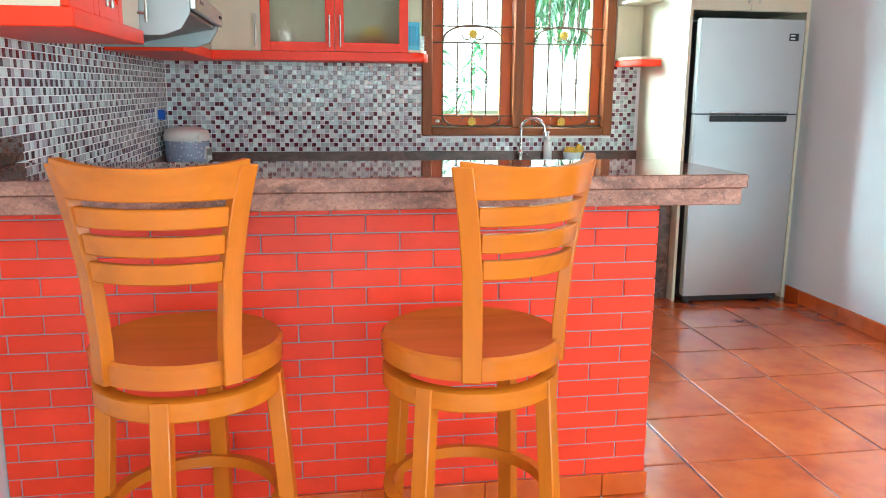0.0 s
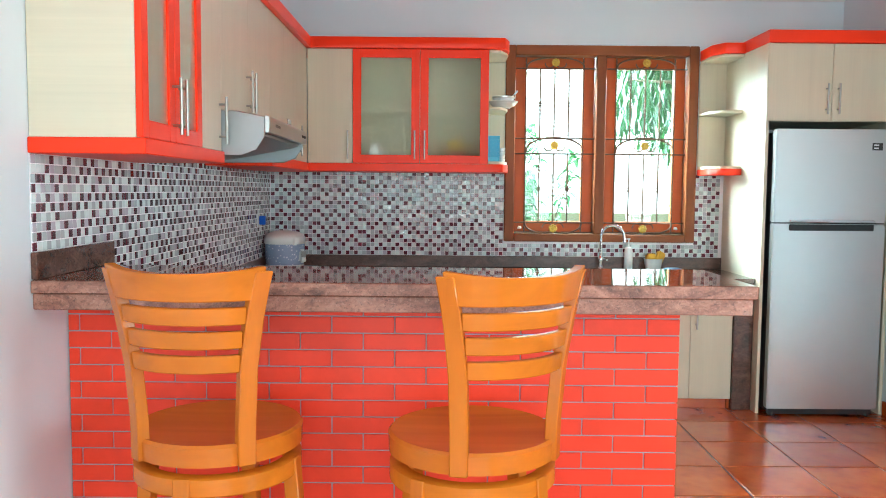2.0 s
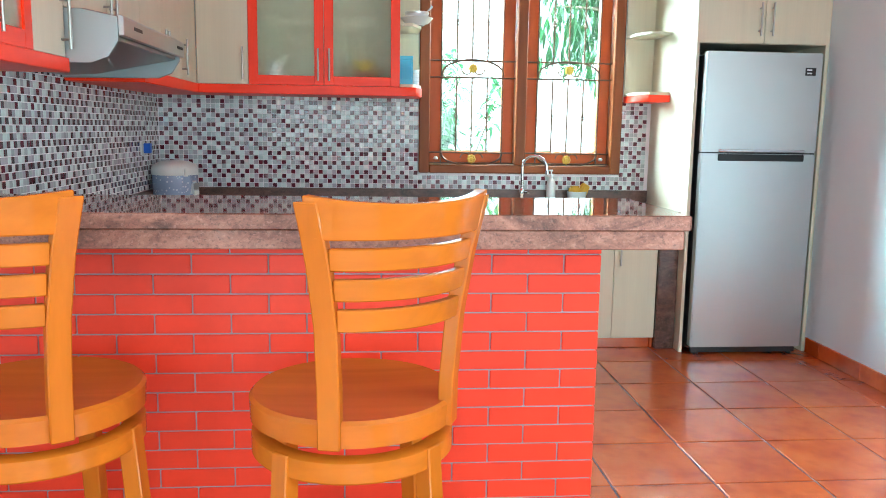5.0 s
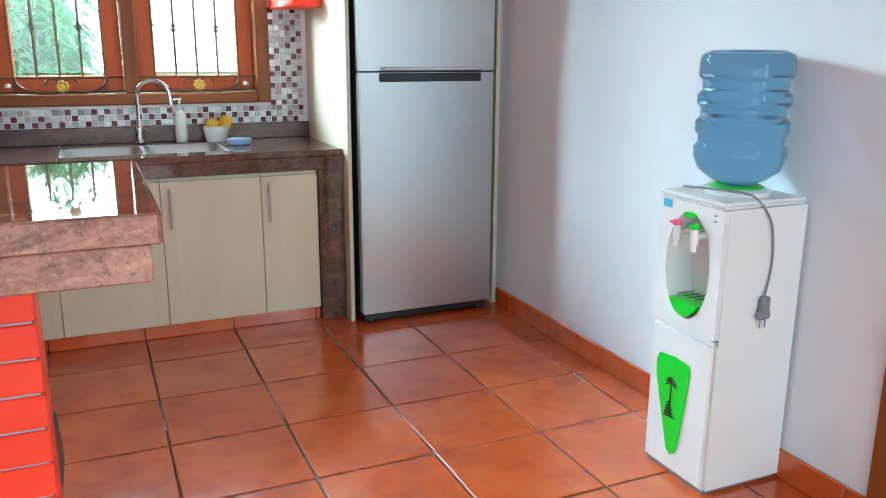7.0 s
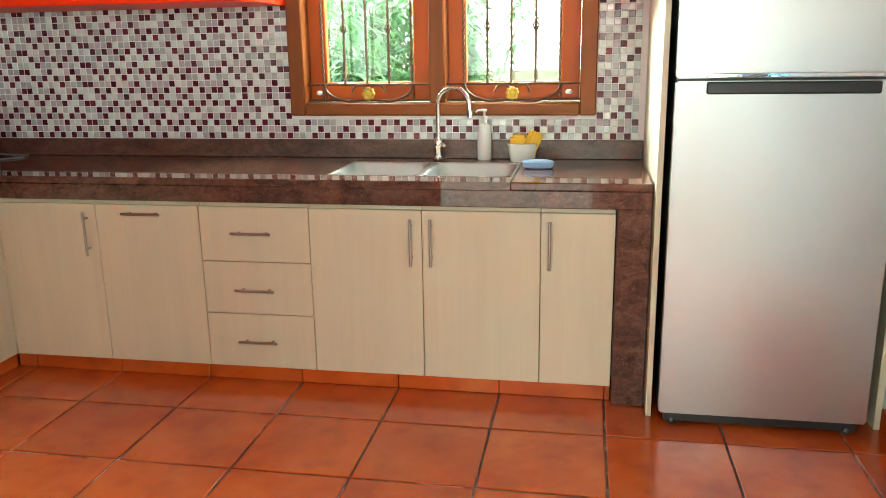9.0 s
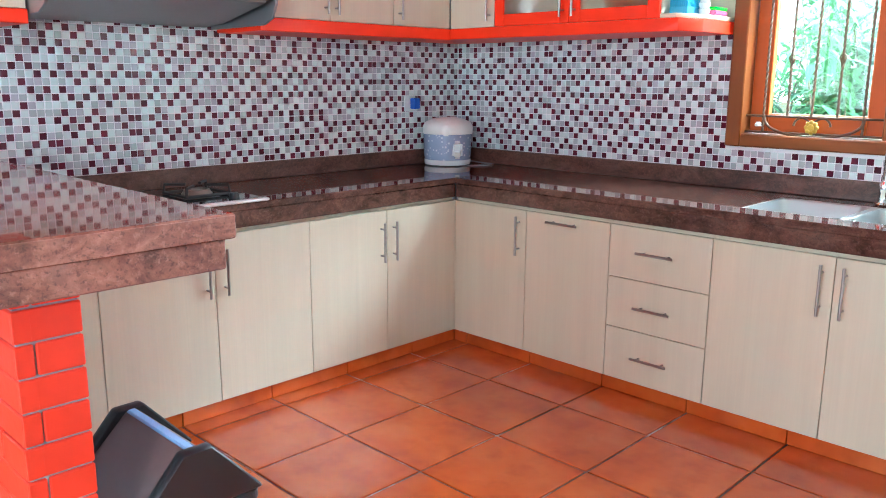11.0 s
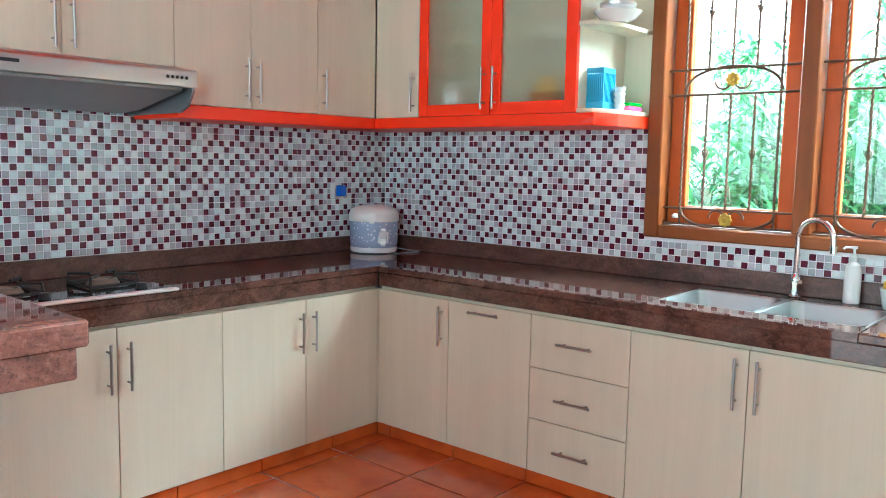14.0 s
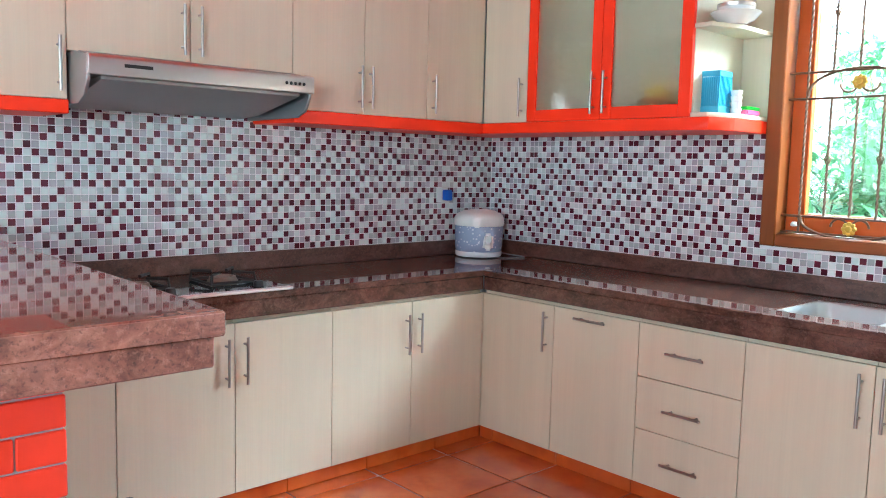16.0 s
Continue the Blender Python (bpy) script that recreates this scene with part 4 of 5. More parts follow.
def stool(x, y, turn, legs_turn):
    """A swivel bar stool; its backrest stands towards local -y."""
    st = thing("bar_stool", "honey-coloured wooden swivel bar stool with a curved slatted back", "bar stool", (x, y, 0), turn, group="bar stools")
    R, SH = 0.236, 0.748
    part("seat", lathe([(0.0, SH - 0.064), (R - 0.02, SH - 0.064), (R, SH - 0.058), (R + 0.002, SH - 0.008), (R - 0.006, SH), (R - 0.03, SH - 0.004), (0.0, SH - 0.010)], 56), SEATW, st)
    part("swivel", lathe([(0.06, 0), (0.09, 0.004), (0.09, 0.018), (0.05, 0.022)], 20, at=(0, 0, SH - 0.087)), BLACK, st)
    part("ring", lathe([(R - 0.04, SH - 0.140), (R - 0.006, SH - 0.140), (R - 0.002, SH - 0.135), (R - 0.002, SH - 0.092), (R - 0.008, SH - 0.088), (R - 0.04, SH - 0.088), (R - 0.04, SH - 0.140)], 56), HONEYX, st)
    levels = ((SH - 0.060, R - 0.006, 39.5), (SH + 0.05, R - 0.004, 39.5), (SH + 0.20, R + 0.008, 40), (SH + 0.33, R + 0.028, 42), (SH + 0.385, R + 0.039, 43.2), (SH + 0.458, R + 0.055, 45))
    for sg in (-1, 1):
        post([(r * math.cos(radians(-90 + sg * h)), r * math.sin(radians(-90 + sg * h)), z) for z, r, h in levels], HONEY, "back_post", st, 0.024, 0.017)
    for z0, z1, r, half in ((SH + 0.193, SH + 0.240, R + 0.009, 35), (SH + 0.257, SH + 0.303, R + 0.018, 36), (SH + 0.320, SH + 0.366, R + 0.029, 37.5)):
        part("back_slat", arc_slab(r - 0.012, r + 0.010, -90 - half, -90 + half, z0, z1, lean=0.006), HONEYX, st)
    part("top_rail", arc_slab(R + 0.026, R + 0.056, -90 - 46, -90 + 46, SH + 0.383, SH + 0.455, 20, 0.014, 0.016), HONEYX, st)
    for k in range(4):
        a = radians(legs_turn + 90 * k)
        c, sn = math.cos(a), math.sin(a)
        post([(r * c, r * sn, z) for z, r in ((0.0, 0.262), (0.35, 0.240), (SH - 0.0885, 0.216))], HONEY, "leg", st, 0.023, 0.021)
    part("foot_ring", lathe([(0.205, 0.285), (0.232, 0.285), (0.234, 0.315), (0.205, 0.318), (0.205, 0.285)], 44), HONEYX, st)
    return st


stool(-2.510, -1.80, -7, -92)
stool(-1.782, -1.840, 29, 21)

# ---- cooker hood ----
hood = thing("cooker_hood", "slim stainless steel cooker hood under the wall cabinet", "cooker hood")
HY0, HY1, HX = -0.752, 0.138, -2.585
part("body", prism([(XL + 0.004, 1.62), (XL + 0.004, 1.735), (-2.72, 1.735), (HX - 0.02, 1.712), (HX - 0.02, 1.65), (-2.95, 1.62)], HY0 + 0.013, HY1 - 0.013, 0.002, axis="y"), HOODGREY, hood)
part("fascia", prism([(HX - 0.019, 1.645), (HX - 0.019, 1.716), (HX - 0.004, 1.713), (HX, 1.704), (HX, 1.645)], HY0, HY1, 0.002, axis="y"), STEEL, hood, "polished steel front strip")
part("filter", prism([(HX - 0.03, 1.632), (HX - 0.03, 1.646), (-2.97, 1.618), (-3.10, 1.575), (-3.10, 1.555), (-2.95, 1.565)], HY0 + 0.05, HY1 - 0.05, 0.002, axis="y"), HOODGREY, hood, "grey perforated grease filter")
for y in (HY0, HY1 - 0.012):
    part("side_cheek", prism([(XL + 0.006, 1.548), (XL + 0.006, 1.734), (-2.73, 1.734), (HX - 0.0205, 1.71), (HX - 0.0205, 1.63), (-2.64, 1.575), (-2.70, 1.552)], y, y + 0.012, 0.002, axis="y"), HOODSTEEL, hood)
for i in range(5):
    part("button", lathe([(0.006, 0), (0.007, 0.002), (0.005, 0.004), (0.0, 0.0042)], 10, at=(0, 0, 0)), BLACK, hood).matrix_local = pose(HX + 0.0005, HY1 - 0.13 + 0.02 * i, 1.680, 0, 90, 0)
part("brand_plate", box(HX + 0.0002, HX + 0.0012, HY0 + 0.12, HY0 + 0.22, 1.676, 1.688), BLACK, hood)

# ---- hob ----
hob = thing("gas_hob", "black glass two-burner gas hob with a steel front strip", "hob", (-0.02, -0.012, CT))
part("glass_top", box(-2.955, -2.505, -0.70, 0.0, 0.001, 0.012, 0.004), HOBGLASS, hob)
part("front_strip", box(-2.504, -2.470, -0.70, 0.0, 0.001, 0.013, 0.004), ALU, hob)
for y in (-0.53, -0.17):
    burner = part("burner", lathe([(0.0, 0.020), (0.022, 0.022), (0.026, 0.016), (0.040, 0.016), (0.044, 0.024), (0.052, 0.023), (0.056, 0.012), (0.062, 0.008), (0.062, 0.0)][::-1], 26, at=(-2.74, y, 0.012)), BURNER, hob)
    bm = bmesh.new()
    for a in (45, 135, 225, 315):
        c, s = math.cos(radians(a)), math.sin(radians(a))
        tube([(-2.74 + 0.045 * c, y + 0.045 * s, 0.054), (-2.74 + 0.13 * c, y + 0.13 * s, 0.054), (-2.74 + 0.135 * c, y + 0.135 * s, 0.016)], 0.0065, 6, bm)
    q = [(-2.74 + 0.135 * math.cos(radians(a)), y + 0.135 * math.sin(radians(a)), 0.020) for a in (45, 135, 225, 315, 405)]
    tube(q, 0.006, 6, bm)
    part("pan_support", bm, IRONBLACK, burner)
    part("knob", lathe([(0.020, 0.0), (0.021, 0.004), (0.017, 0.022), (0.0, 0.024)], 18, at=(-2.555, y + 0.06, 0.012)), BLACK, hob)

# ---- sink, tap and washing-up things ----
sink = thing("kitchen_sink", "double bowl stainless steel sink set in the worktop", "sink", (0, 0, CT))
mid = (SX0 + SX1) / 2


def bowl(x0, x1, y0, y1, depth, r=0.05):
    bm = bmesh.new()
    rings = []
    for k, z in ((0.0, -0.002), (0.004, -0.01), (0.012, -depth + 0.03), (0.04, -depth)):
        rings.append([bm.verts.new((x, y, z)) for x, y in rounded(x0 + k, x1 - k, y0 + k, y1 - k, r)])
    n = len(rings[0])
    for a, b in zip(rings, rings[1:]):
        for i in range(n):
            bm.faces.new((a[i], a[(i + 1) % n], b[(i + 1) % n], b[i]))
    bm.faces.new(rings[-1])
    return bm


for x0, x1 in ((SX0 + 0.012, mid - 0.014), (mid + 0.014, SX1 - 0.012)):
    b = part("bowl", bowl(x0, x1, SY0 + 0.012, SY1 - 0.012, 0.17), HOODSTEEL, sink)
    part("drain", lathe([(0.0, 0.004), (0.03, 0.004), (0.038, 0.002), (0.04, 0.0)][::-1], 20, at=((x0 + x1) / 2, (SY0 + SY1) / 2, -0.1695)), CHROME, b)
bm = bmesh.new()
for a, b, c, d in ((SX0 + 0.001, SX0 + 0.0125, SY0 + 0.001, SY1 - 0.001), (SX1 - 0.0125, SX1 - 0.001, SY0 + 0.001, SY1 - 0.001), (mid - 0.0145, mid + 0.0145, SY0 + 0.0125, SY1 - 0.0125)):
    box(a, b, c, d, -0.02, -0.001, 0.002, bm)
for c, d in ((SY0 + 0.001, SY0 + 0.0123), (SY1 - 0.0123, SY1 - 0.001)):
    box(SX0 + 0.0127, SX1 - 0.0127, c, d, -0.02, -0.001, 0.002, bm)
part("rim", bm, STEEL, sink)
fa = thing("kitchen_tap", "tall chrome swan-neck kitchen tap", "tap", (-0.738, 1.655, CT))
part("base", lathe([(0.024, 0.0), (0.026, 0.006), (0.017, 0.014), (0.015, 0.05), (0.018, 0.056), (0.018, 0.085), (0.013, 0.092), (0.012, 0.10)], 22), CHROME, fa)
neck = [(0, 0, 0.09), (0, 0, 0.24)] + [(0.075 - 0.075 * math.cos(radians(a)), -0.035 + 0.035 * math.cos(radians(a)), 0.24 + 0.075 * math.sin(radians(a))) for a in range(15, 181, 15)] + [(0.152, -0.072, 0.215)]
part("neck", tube(neck, 0.0105, 12), CHROME, fa)
part("nozzle", tube([(0.152, -0.072, 0.222), (0.153, -0.073, 0.195)], 0.0145, 12), CHROME, fa)
part("lever", tube([(0.012, -0.012, 0.070), (0.03, -0.045, 0.075), (0.035, -0.055, 0.07)], [0.007, 0.005, 0.008], 8), CHROME, fa)
sb = thing("soap_bottle", "white pump bottle of washing-up liquid", "soap bottle", (-0.535, 1.675, CT))
part("bottle", lathe([(0.0, 0.001), (0.028, 0.001), (0.031, 0.006), (0.031, 0.12), (0.026, 0.15), (0.012, 0.162), (0.012, 0.175)], 22), WHITEPL, sb)
part("pump", lathe([(0.014, 0.176), (0.014, 0.19), (0.005, 0.192), (0.005, 0.21), (0.011, 0.212), (0.011, 0.222), (0, 0.223)], 14), WHITEPL, sb)
part("nozzle", tube([(0, 0, 0.217), (-0.03, -0.012, 0.216), (-0.036, -0.014, 0.208)], 0.0045, 8), WHITEPL, sb)
tb = thing("sponge_tub", "white plastic tub filled with yellow sponges", "tub", (-0.365, 1.64, CT))
part("tub", lathe([(0.0, 0.001), (0.05, 0.001), (0.054, 0.006), (0.066, 0.075), (0.068, 0.08), (0.063, 0.08), (0.05, 0.012), (0.0, 0.010)], 30), WHITEPL, tb)
part("sponge", box(-0.052, 0.02, -0.03, 0.035, 0.02, 0.115, 0.012, seg=2), YELLOW, tb)
sp = part("sponge", box(-0.03, 0.03, -0.02, 0.02, 0.0, 0.09, 0.008, seg=2), YELLOW, tb)
sp.matrix_local = pose(0.025, -0.012, 0.045, 0, 25, 20)
bs = thing("soap_dish", "pale blue oval soap dish on the worktop", "soap dish", (-0.285, 1.44, CT))
bm = lathe([(0.0, 0.001), (0.05, 0.001), (0.06, 0.006), (0.066, 0.026), (0.062, 0.03), (0.045, 0.034), (0.0, 0.035)], 28)
for v in bm.verts:
    v.co.y *= 0.62
part("dish", bm, PALEBLUE, bs)

# ---- rice cooker and socket ----
rc = thing("rice_cooker", "white and blue flowered rice cooker in the worktop corner", "rice cooker", (-2.968, 1.490, CT), 42)
part("body", lathe([(0.0, 0.022), (0.118, 0.022), (0.128, 0.032), (0.133, 0.06), (0.137, 0.165), (0.136, 0.175), (0, 0.176)], 44), FLOWERED, rc, "pale blue body with white flowers")
part("base", lathe([(0.11, 0.004), (0.128, 0.006), (0.132, 0.02), (0.131, 0.034), (0.12, 0.034)], 40), WHITEPL, rc)
part("lid", lathe([(0.138, 0.176), (0.141, 0.184), (0.141, 0.215), (0.130, 0.238), (0.09, 0.258), (0.04, 0.265), (0.0, 0.266)], 44), CREAMPL, rc)
part("steam_vent", lathe([(0.022, 0.0), (0.022, 0.008), (0.012, 0.012), (0, 0.012)], 18, at=(0.03, 0.03, 0.258)), WHITEPL, rc)
part("front_panel", box(0.032, 0.088, -0.146, -0.112, 0.045, 0.142, 0.016, seg=3), WHITEPL, rc)
part("label", box(0.041, 0.079, -0.1495, -0.1465, 0.088, 0.128, 0.001), HOODGREY, rc)
part("switch", box(0.043, 0.077, -0.153, -0.1465, 0.056, 0.080, 0.003), CREAMPL, rc)
part("latch", box(-0.025, 0.02, -0.15, -0.125, 0.17, 0.225, 0.01, seg=2), CREAMPL, rc)
for a in (45, 135, 225, 315):
    part("foot", lathe([(0.014, 0), (0.015, 0.004), (0.012, 0.01)], 12, at=(0.1 * math.cos(radians(a)), 0.1 * math.sin(radians(a)), 0.0005)), GREYPL, rc)
part("power_cord", tube(smooth_path([(0.11, 0.06, 0.02), (0.2, 0.07, 0.0045), (0.26, 0.0, 0.0045), (0.22, -0.07, 0.0045), (0.14, -0.08, 0.0045), (0.1, -0.04, 0.0045)]), 0.0035, 7), GREYPL, rc)
so = thing("wall_socket", "white wall socket with a blue plug adapter", "socket", (XL + 0.008, 1.335, 1.203))
part("plate", box(0, 0.009, -0.042, 0.042, -0.042, 0.042, 0.003), WHITEPL, so)
part("adapter", box(0.0095, 0.05, -0.005, 0.04, -0.03, 0.03, 0.005), DARKBLUE, so, "bright blue plug adapter")

# ---- things on the end shelf and behind the glass ----
bk = thing("storage_basket", "light blue plastic basket on the end shelf", "basket", (-1.535, 1.44, UB + 0.0195))
for s, (x0, x1, y0, y1) in enumerate(((-0.045, 0.045, -0.045, -0.042), (-0.045, 0.045, 0.055, 0.058), (-0.045, -0.042, -0.042, 0.055), (0.042, 0.045, -0.042, 0.055))):
    n = 9
    side = part("side", box(x0, x1, y0, y1, 0.002, 0.03, 0.001), BLUEPL, bk)
    part("rim", box(x0, x1, y0, y1, 0.152, 0.175, 0.001), BLUEPL, side)
    for i in range(n + 1):
        if s < 2:
            u = x0 + (x1 - x0 - 0.004) * i / n
            part("slat", box(u, u + 0.004, y0, y1, 0.03, 0.152), BLUEPL, side)
        else:
            u = y0 + (y1 - y0 - 0.004) * i / n
            part("slat", box(x0, x1, u, u + 0.004, 0.03, 0.152), BLUEPL, side)
part("bottom", box(-0.0415, 0.0415, -0.0415, 0.0545, 0.001, 0.004), BLUEPL, bk)
part("lining", box(-0.038, 0.038, -0.038, 0.050, 0.005, 0.15, 0.002), BLUEPL, bk)
cs = thing("cup_stack", "small stack of white cups on the end shelf", "cups", (-1.468, 1.50, UB + 0.0195))
for i in range(4):
    part("cup", lathe([(0.0, 0.001), (0.018, 0.001), (0.022, 0.01), (0.025, 0.024), (0.022, 0.0245), (0.0, 0.02)], 18, at=(0, 0, 0.0245 * i)), CERAMIC, cs)
gb = thing("food_box", "flat green plastic box on the end shelf", "box", (-1.478, 1.61, UB + 0.0195))
part("box", box(-0.035, 0.035, -0.06, 0.06, 0.0005, 0.022, 0.006, seg=2), PINKPL, gb)
part("lid", box(-0.037, 0.037, -0.062, 0.062, 0.0225, 0.036, 0.006, seg=2), GREENPL, gb)
pst = thing("plate_stack", "wide white bowl holding a smaller bowl and a ladle", "bowls", (-1.466, 1.45, 1.9735))
part("wide_bowl", lathe([(0.0, 0.0), (0.045, 0.0), (0.05, 0.006), (0.075, 0.016), (0.101, 0.046), (0.098, 0.049), (0.070, 0.022), (0.0, 0.010)], 36), CERAMIC, pst)
inner = part("inner_bowl", lathe([(0.0, 0.0105), (0.045, 0.0115), (0.058, 0.030), (0.072, 0.062), (0.075, 0.080), (0.072, 0.080), (0.066, 0.060), (0.0, 0.045)], 32), WHITEPL, pst, "pale bowl with a steel rim")
part("rim", lathe([(0.0755, 0.066), (0.0765, 0.068), (0.0765, 0.080), (0.0735, 0.082), (0.0725, 0.080)], 32), STEEL, inner)
part("ladle", tube([(0.02, 0.0, 0.055), (0.06, 0.02, 0.085), (0.085, 0.03, 0.108), (0.098, 0.034, 0.125)], [0.005, 0.004, 0.006, 0.007], 7), STEEL, pst)
bw = thing("wooden_bowl", "brown and yellow bowl behind the frosted glass", "bowl", (-1.79, 1.445, UB + 0.0165))
part("bowl", lathe([(0.0, 0.001), (0.05, 0.001), (0.09, 0.04), (0.1, 0.08), (0.095, 0.08), (0.06, 0.02), (0, 0.012)], 26), TEAK, bw)
part("filling", lathe([(0.0, 0.07), (0.05, 0.085), (0.07, 0.12), (0.04, 0.15), (0, 0.155)], 20), YELLOW, bw)
jb = thing("glass_jar", "pale jar behind the frosted glass", "jar", (-2.33, 1.415, UB + 0.0165))
part("jar", lathe([(0.0, 0.001), (0.05, 0.001), (0.052, 0.01), (0.052, 0.09), (0.04, 0.1), (0.04, 0.12), (0, 0.121)], 22), CERAMIC, jb)

# ---- swing-lid bin behind the bar ----
bn = thing("swing_bin", "dark plastic swing-lid waste bin behind the bar", "bin", (-1.243, -1.110, 0))
bm = bmesh.new()
rings = []
for z, k in ((0.002, 0.78), (0.02, 0.82), (0.504, 1.0)):
    rings.append([bm.verts.new((x * k, y * k, z)) for x, y in rounded(-0.152, 0.152, -0.13, 0.13, 0.04)])
for a, b in zip(rings, rings[1:]):
    for i in range(len(a)):
        bm.faces.new((a[i], a[(i + 1) % len(a)], b[(i + 1) % len(a)], b[i]))
bm.faces.new(rings[0][::-1])
bm.faces.new(rings[-1])
part("body", bm, BLACK, bn)
part("rim", prism(rounded(-0.158, 0.158, -0.137, 0.137, 0.03), 0.505, 0.529, 0.004), BLACK, bn)
for s in (-1, 1):
    part("flap", prism([(s * 0.132, 0.530), (s * 0.011, 0.650), (s * 0.011, 0.638), (s * 0.118, 0.530)], -0.128, 0.128, 0.001, axis="x"), BINBROWN, bn, "smoky brown swing flap")
for x in (-0.157, 0.129):
    part("gable", prism([(-0.136, 0.530), (-0.136, 0.536), (-0.03, 0.656), (0.03, 0.656), (0.136, 0.536), (0.136, 0.530)], x, x + 0.028, 0.004, axis="x"), BLACK, bn)
part("ridge", box(-0.128, 0.128, -0.010, 0.010, 0.634, 0.653, 0.003), PALEBLUE, bn, "pale ridge strip")

# ---- garden outside ----
ground = solid("ground", box(-80, 80, 2.2, 160, -0.35, -0.30), SOIL, "mown garden ground outside the window", "ground", kind="structure")


def leaf(bm, p, d, length, width, droop):
    """A pointed leaf of four faces."""
    d = Vector(d).normalized()
    side = d.cross(Vector((0, 0, 1)))
    side = side.normalized() if side.length > 1e-3 else Vector((1, 0, 0))
    a = Vector(p)
    m1 = a + d * length * 0.35 + Vector((0, 0, -droop * length * 0.1))
    m2 = a + d * length * 0.7 + Vector((0, 0, -droop * length * 0.35))
    tip = a + d * length + Vector((0, 0, -droop * length * 0.8))
    va, vt = bm.verts.new(a), bm.verts.new(tip)
    l1, r1 = bm.verts.new(m1 + side * width), bm.verts.new(m1 - side * width)
    l2, r2 = bm.verts.new(m2 + side * width * 0.7), bm.verts.new(m2 - side * width * 0.7)
    bm.faces.new((va, r1, l1))
    bm.faces.new((l1, r1, r2, l2))
    bm.faces.new((l2, r2, vt))


def shrub(x, y, h, n, seed, length=0.22, width=0.014, mat=None, label="leafy bamboo-like garden shrub", spread=0.5):
    rng = random.Random(seed)
    sh = thing("shrub", label, "shrub", (x, y, -0.30), group="garden shrubs")
    stems, leaves = bmesh.new(), bmesh.new()
    for i in range(9):
        a, lean = rng.uniform(0, 6.28), rng.uniform(0.05, spread)
        top = Vector((math.cos(a) * lean, math.sin(a) * lean, h * rng.uniform(0.7, 1.0)))
        base = Vector((rng.uniform(-0.12, 0.12), rng.uniform(-0.12, 0.12), 0))
        pts = [base.lerp(top, t) + Vector((math.cos(a), math.sin(a), 0)) * lean * 0.4 * t * t for t in (0, 0.3, 0.6, 0.85, 1.0)]
        tube(pts, [0.012, 0.010, 0.008, 0.005, 0.002], 5, stems)
        for j in range(n // 9):
            t = rng.uniform(0.15, 1.0)
            p = base.lerp(top, t) + Vector((math.cos(a), math.sin(a), 0)) * lean * 0.4 * t * t
            b = rng.uniform(0, 6.28)
            leaf(leaves, p + Vector((rng.uniform(-.05, .05), rng.uniform(-.05, .05), 0)), (math.cos(b), math.sin(b), rng.uniform(-0.2, 0.9)), length * rng.uniform(0.6, 1.3), width * rng.uniform(0.8, 1.5), rng.uniform(0.2, 1.0))
    part("stems", stems, BARK, sh)
    part("leaves", leaves, mat or LEAF, sh)
    return sh


for i, (x, y, h) in enumerate(((-2.0, 3.6, 2.3), (-1.45, 4.1, 2.6), (-2.9, 4.0, 2.8), (-1.75, 5.0, 3.0), (-3.6, 4.8, 3.0), (-2.7, 3.2, 2.1), (-4.4, 4.4, 2.8), (-1.3, 3.3, 2.0), (-5.2, 5.4, 2.9), (-2.3, 5.8, 3.1), (-0.98, 5.0, 2.5), (-1.12, 4.3, 2.3))):
    shrub(x, y, h, 1700, 20 + i, 0.2, 0.019)
for i, (x, y, h) in enumerate(((0.2, 4.6, 1.35), (-0.3, 5.2, 1.2))):
    shrub(x, y, h, 160, 60 + i, 0.3, 0.05, label="low broad-leaved garden plant")

haze = bpy.data.materials.new("bright_overcast_distance")
haze.use_nodes = True
haze.node_tree.nodes.clear()
em = haze.node_tree.nodes.new("ShaderNodeEmission")
em.inputs["Color"].default_value, em.inputs["Strength"].default_value = (0.90, 0.98, 1.0, 1), 3.0
haze.node_tree.links.new(em.outputs[0], haze.node_tree.nodes.new("ShaderNodeOutputMaterial").inputs[0])
backdrop = solid("backdrop", box(-70, 70, 60, 60.5, -1, 45), haze, "bright overcast sky in the distance", "sky", kind="structure")

# tree with hanging leaves in front of the second casement
rng = random.Random(5)
tree = thing("tree", "garden tree with long hanging dark green leaves", "tree", (2.0, 6.1, -0.30))
tr = tube([(0, 0, 0), (0.05, 0.05, 1.2), (-0.05, 0.0, 2.4), (-0.3, -0.1, 3.4), (-0.6, -0.2, 4.3)], [0.14, 0.12, 0.10, 0.08, 0.05], 10)
tips = []
for i in range(16):
    a = rng.uniform(0, 6.28)
    q = Vector((-0.3 + rng.uniform(-0.3, 0.1), -0.1, rng.uniform(2.7, 4.2)))
    e = q + Vector((math.cos(a) * rng.uniform(0.6, 1.7), math.sin(a) * rng.uniform(0.5, 1.5), rng.uniform(0.2, 0.8)))
    mid_p = q.lerp(e, 0.5) + Vector((0, 0, 0.18))
    tube([q, mid_p, e], [0.035, 0.022, 0.008], 6, tr)
    tips += [q.lerp(e, t) for t in (0.4, 0.6, 0.8, 0.9, 1.0)]
part("trunk", tr, BARK, tree)
lv = bmesh.new()
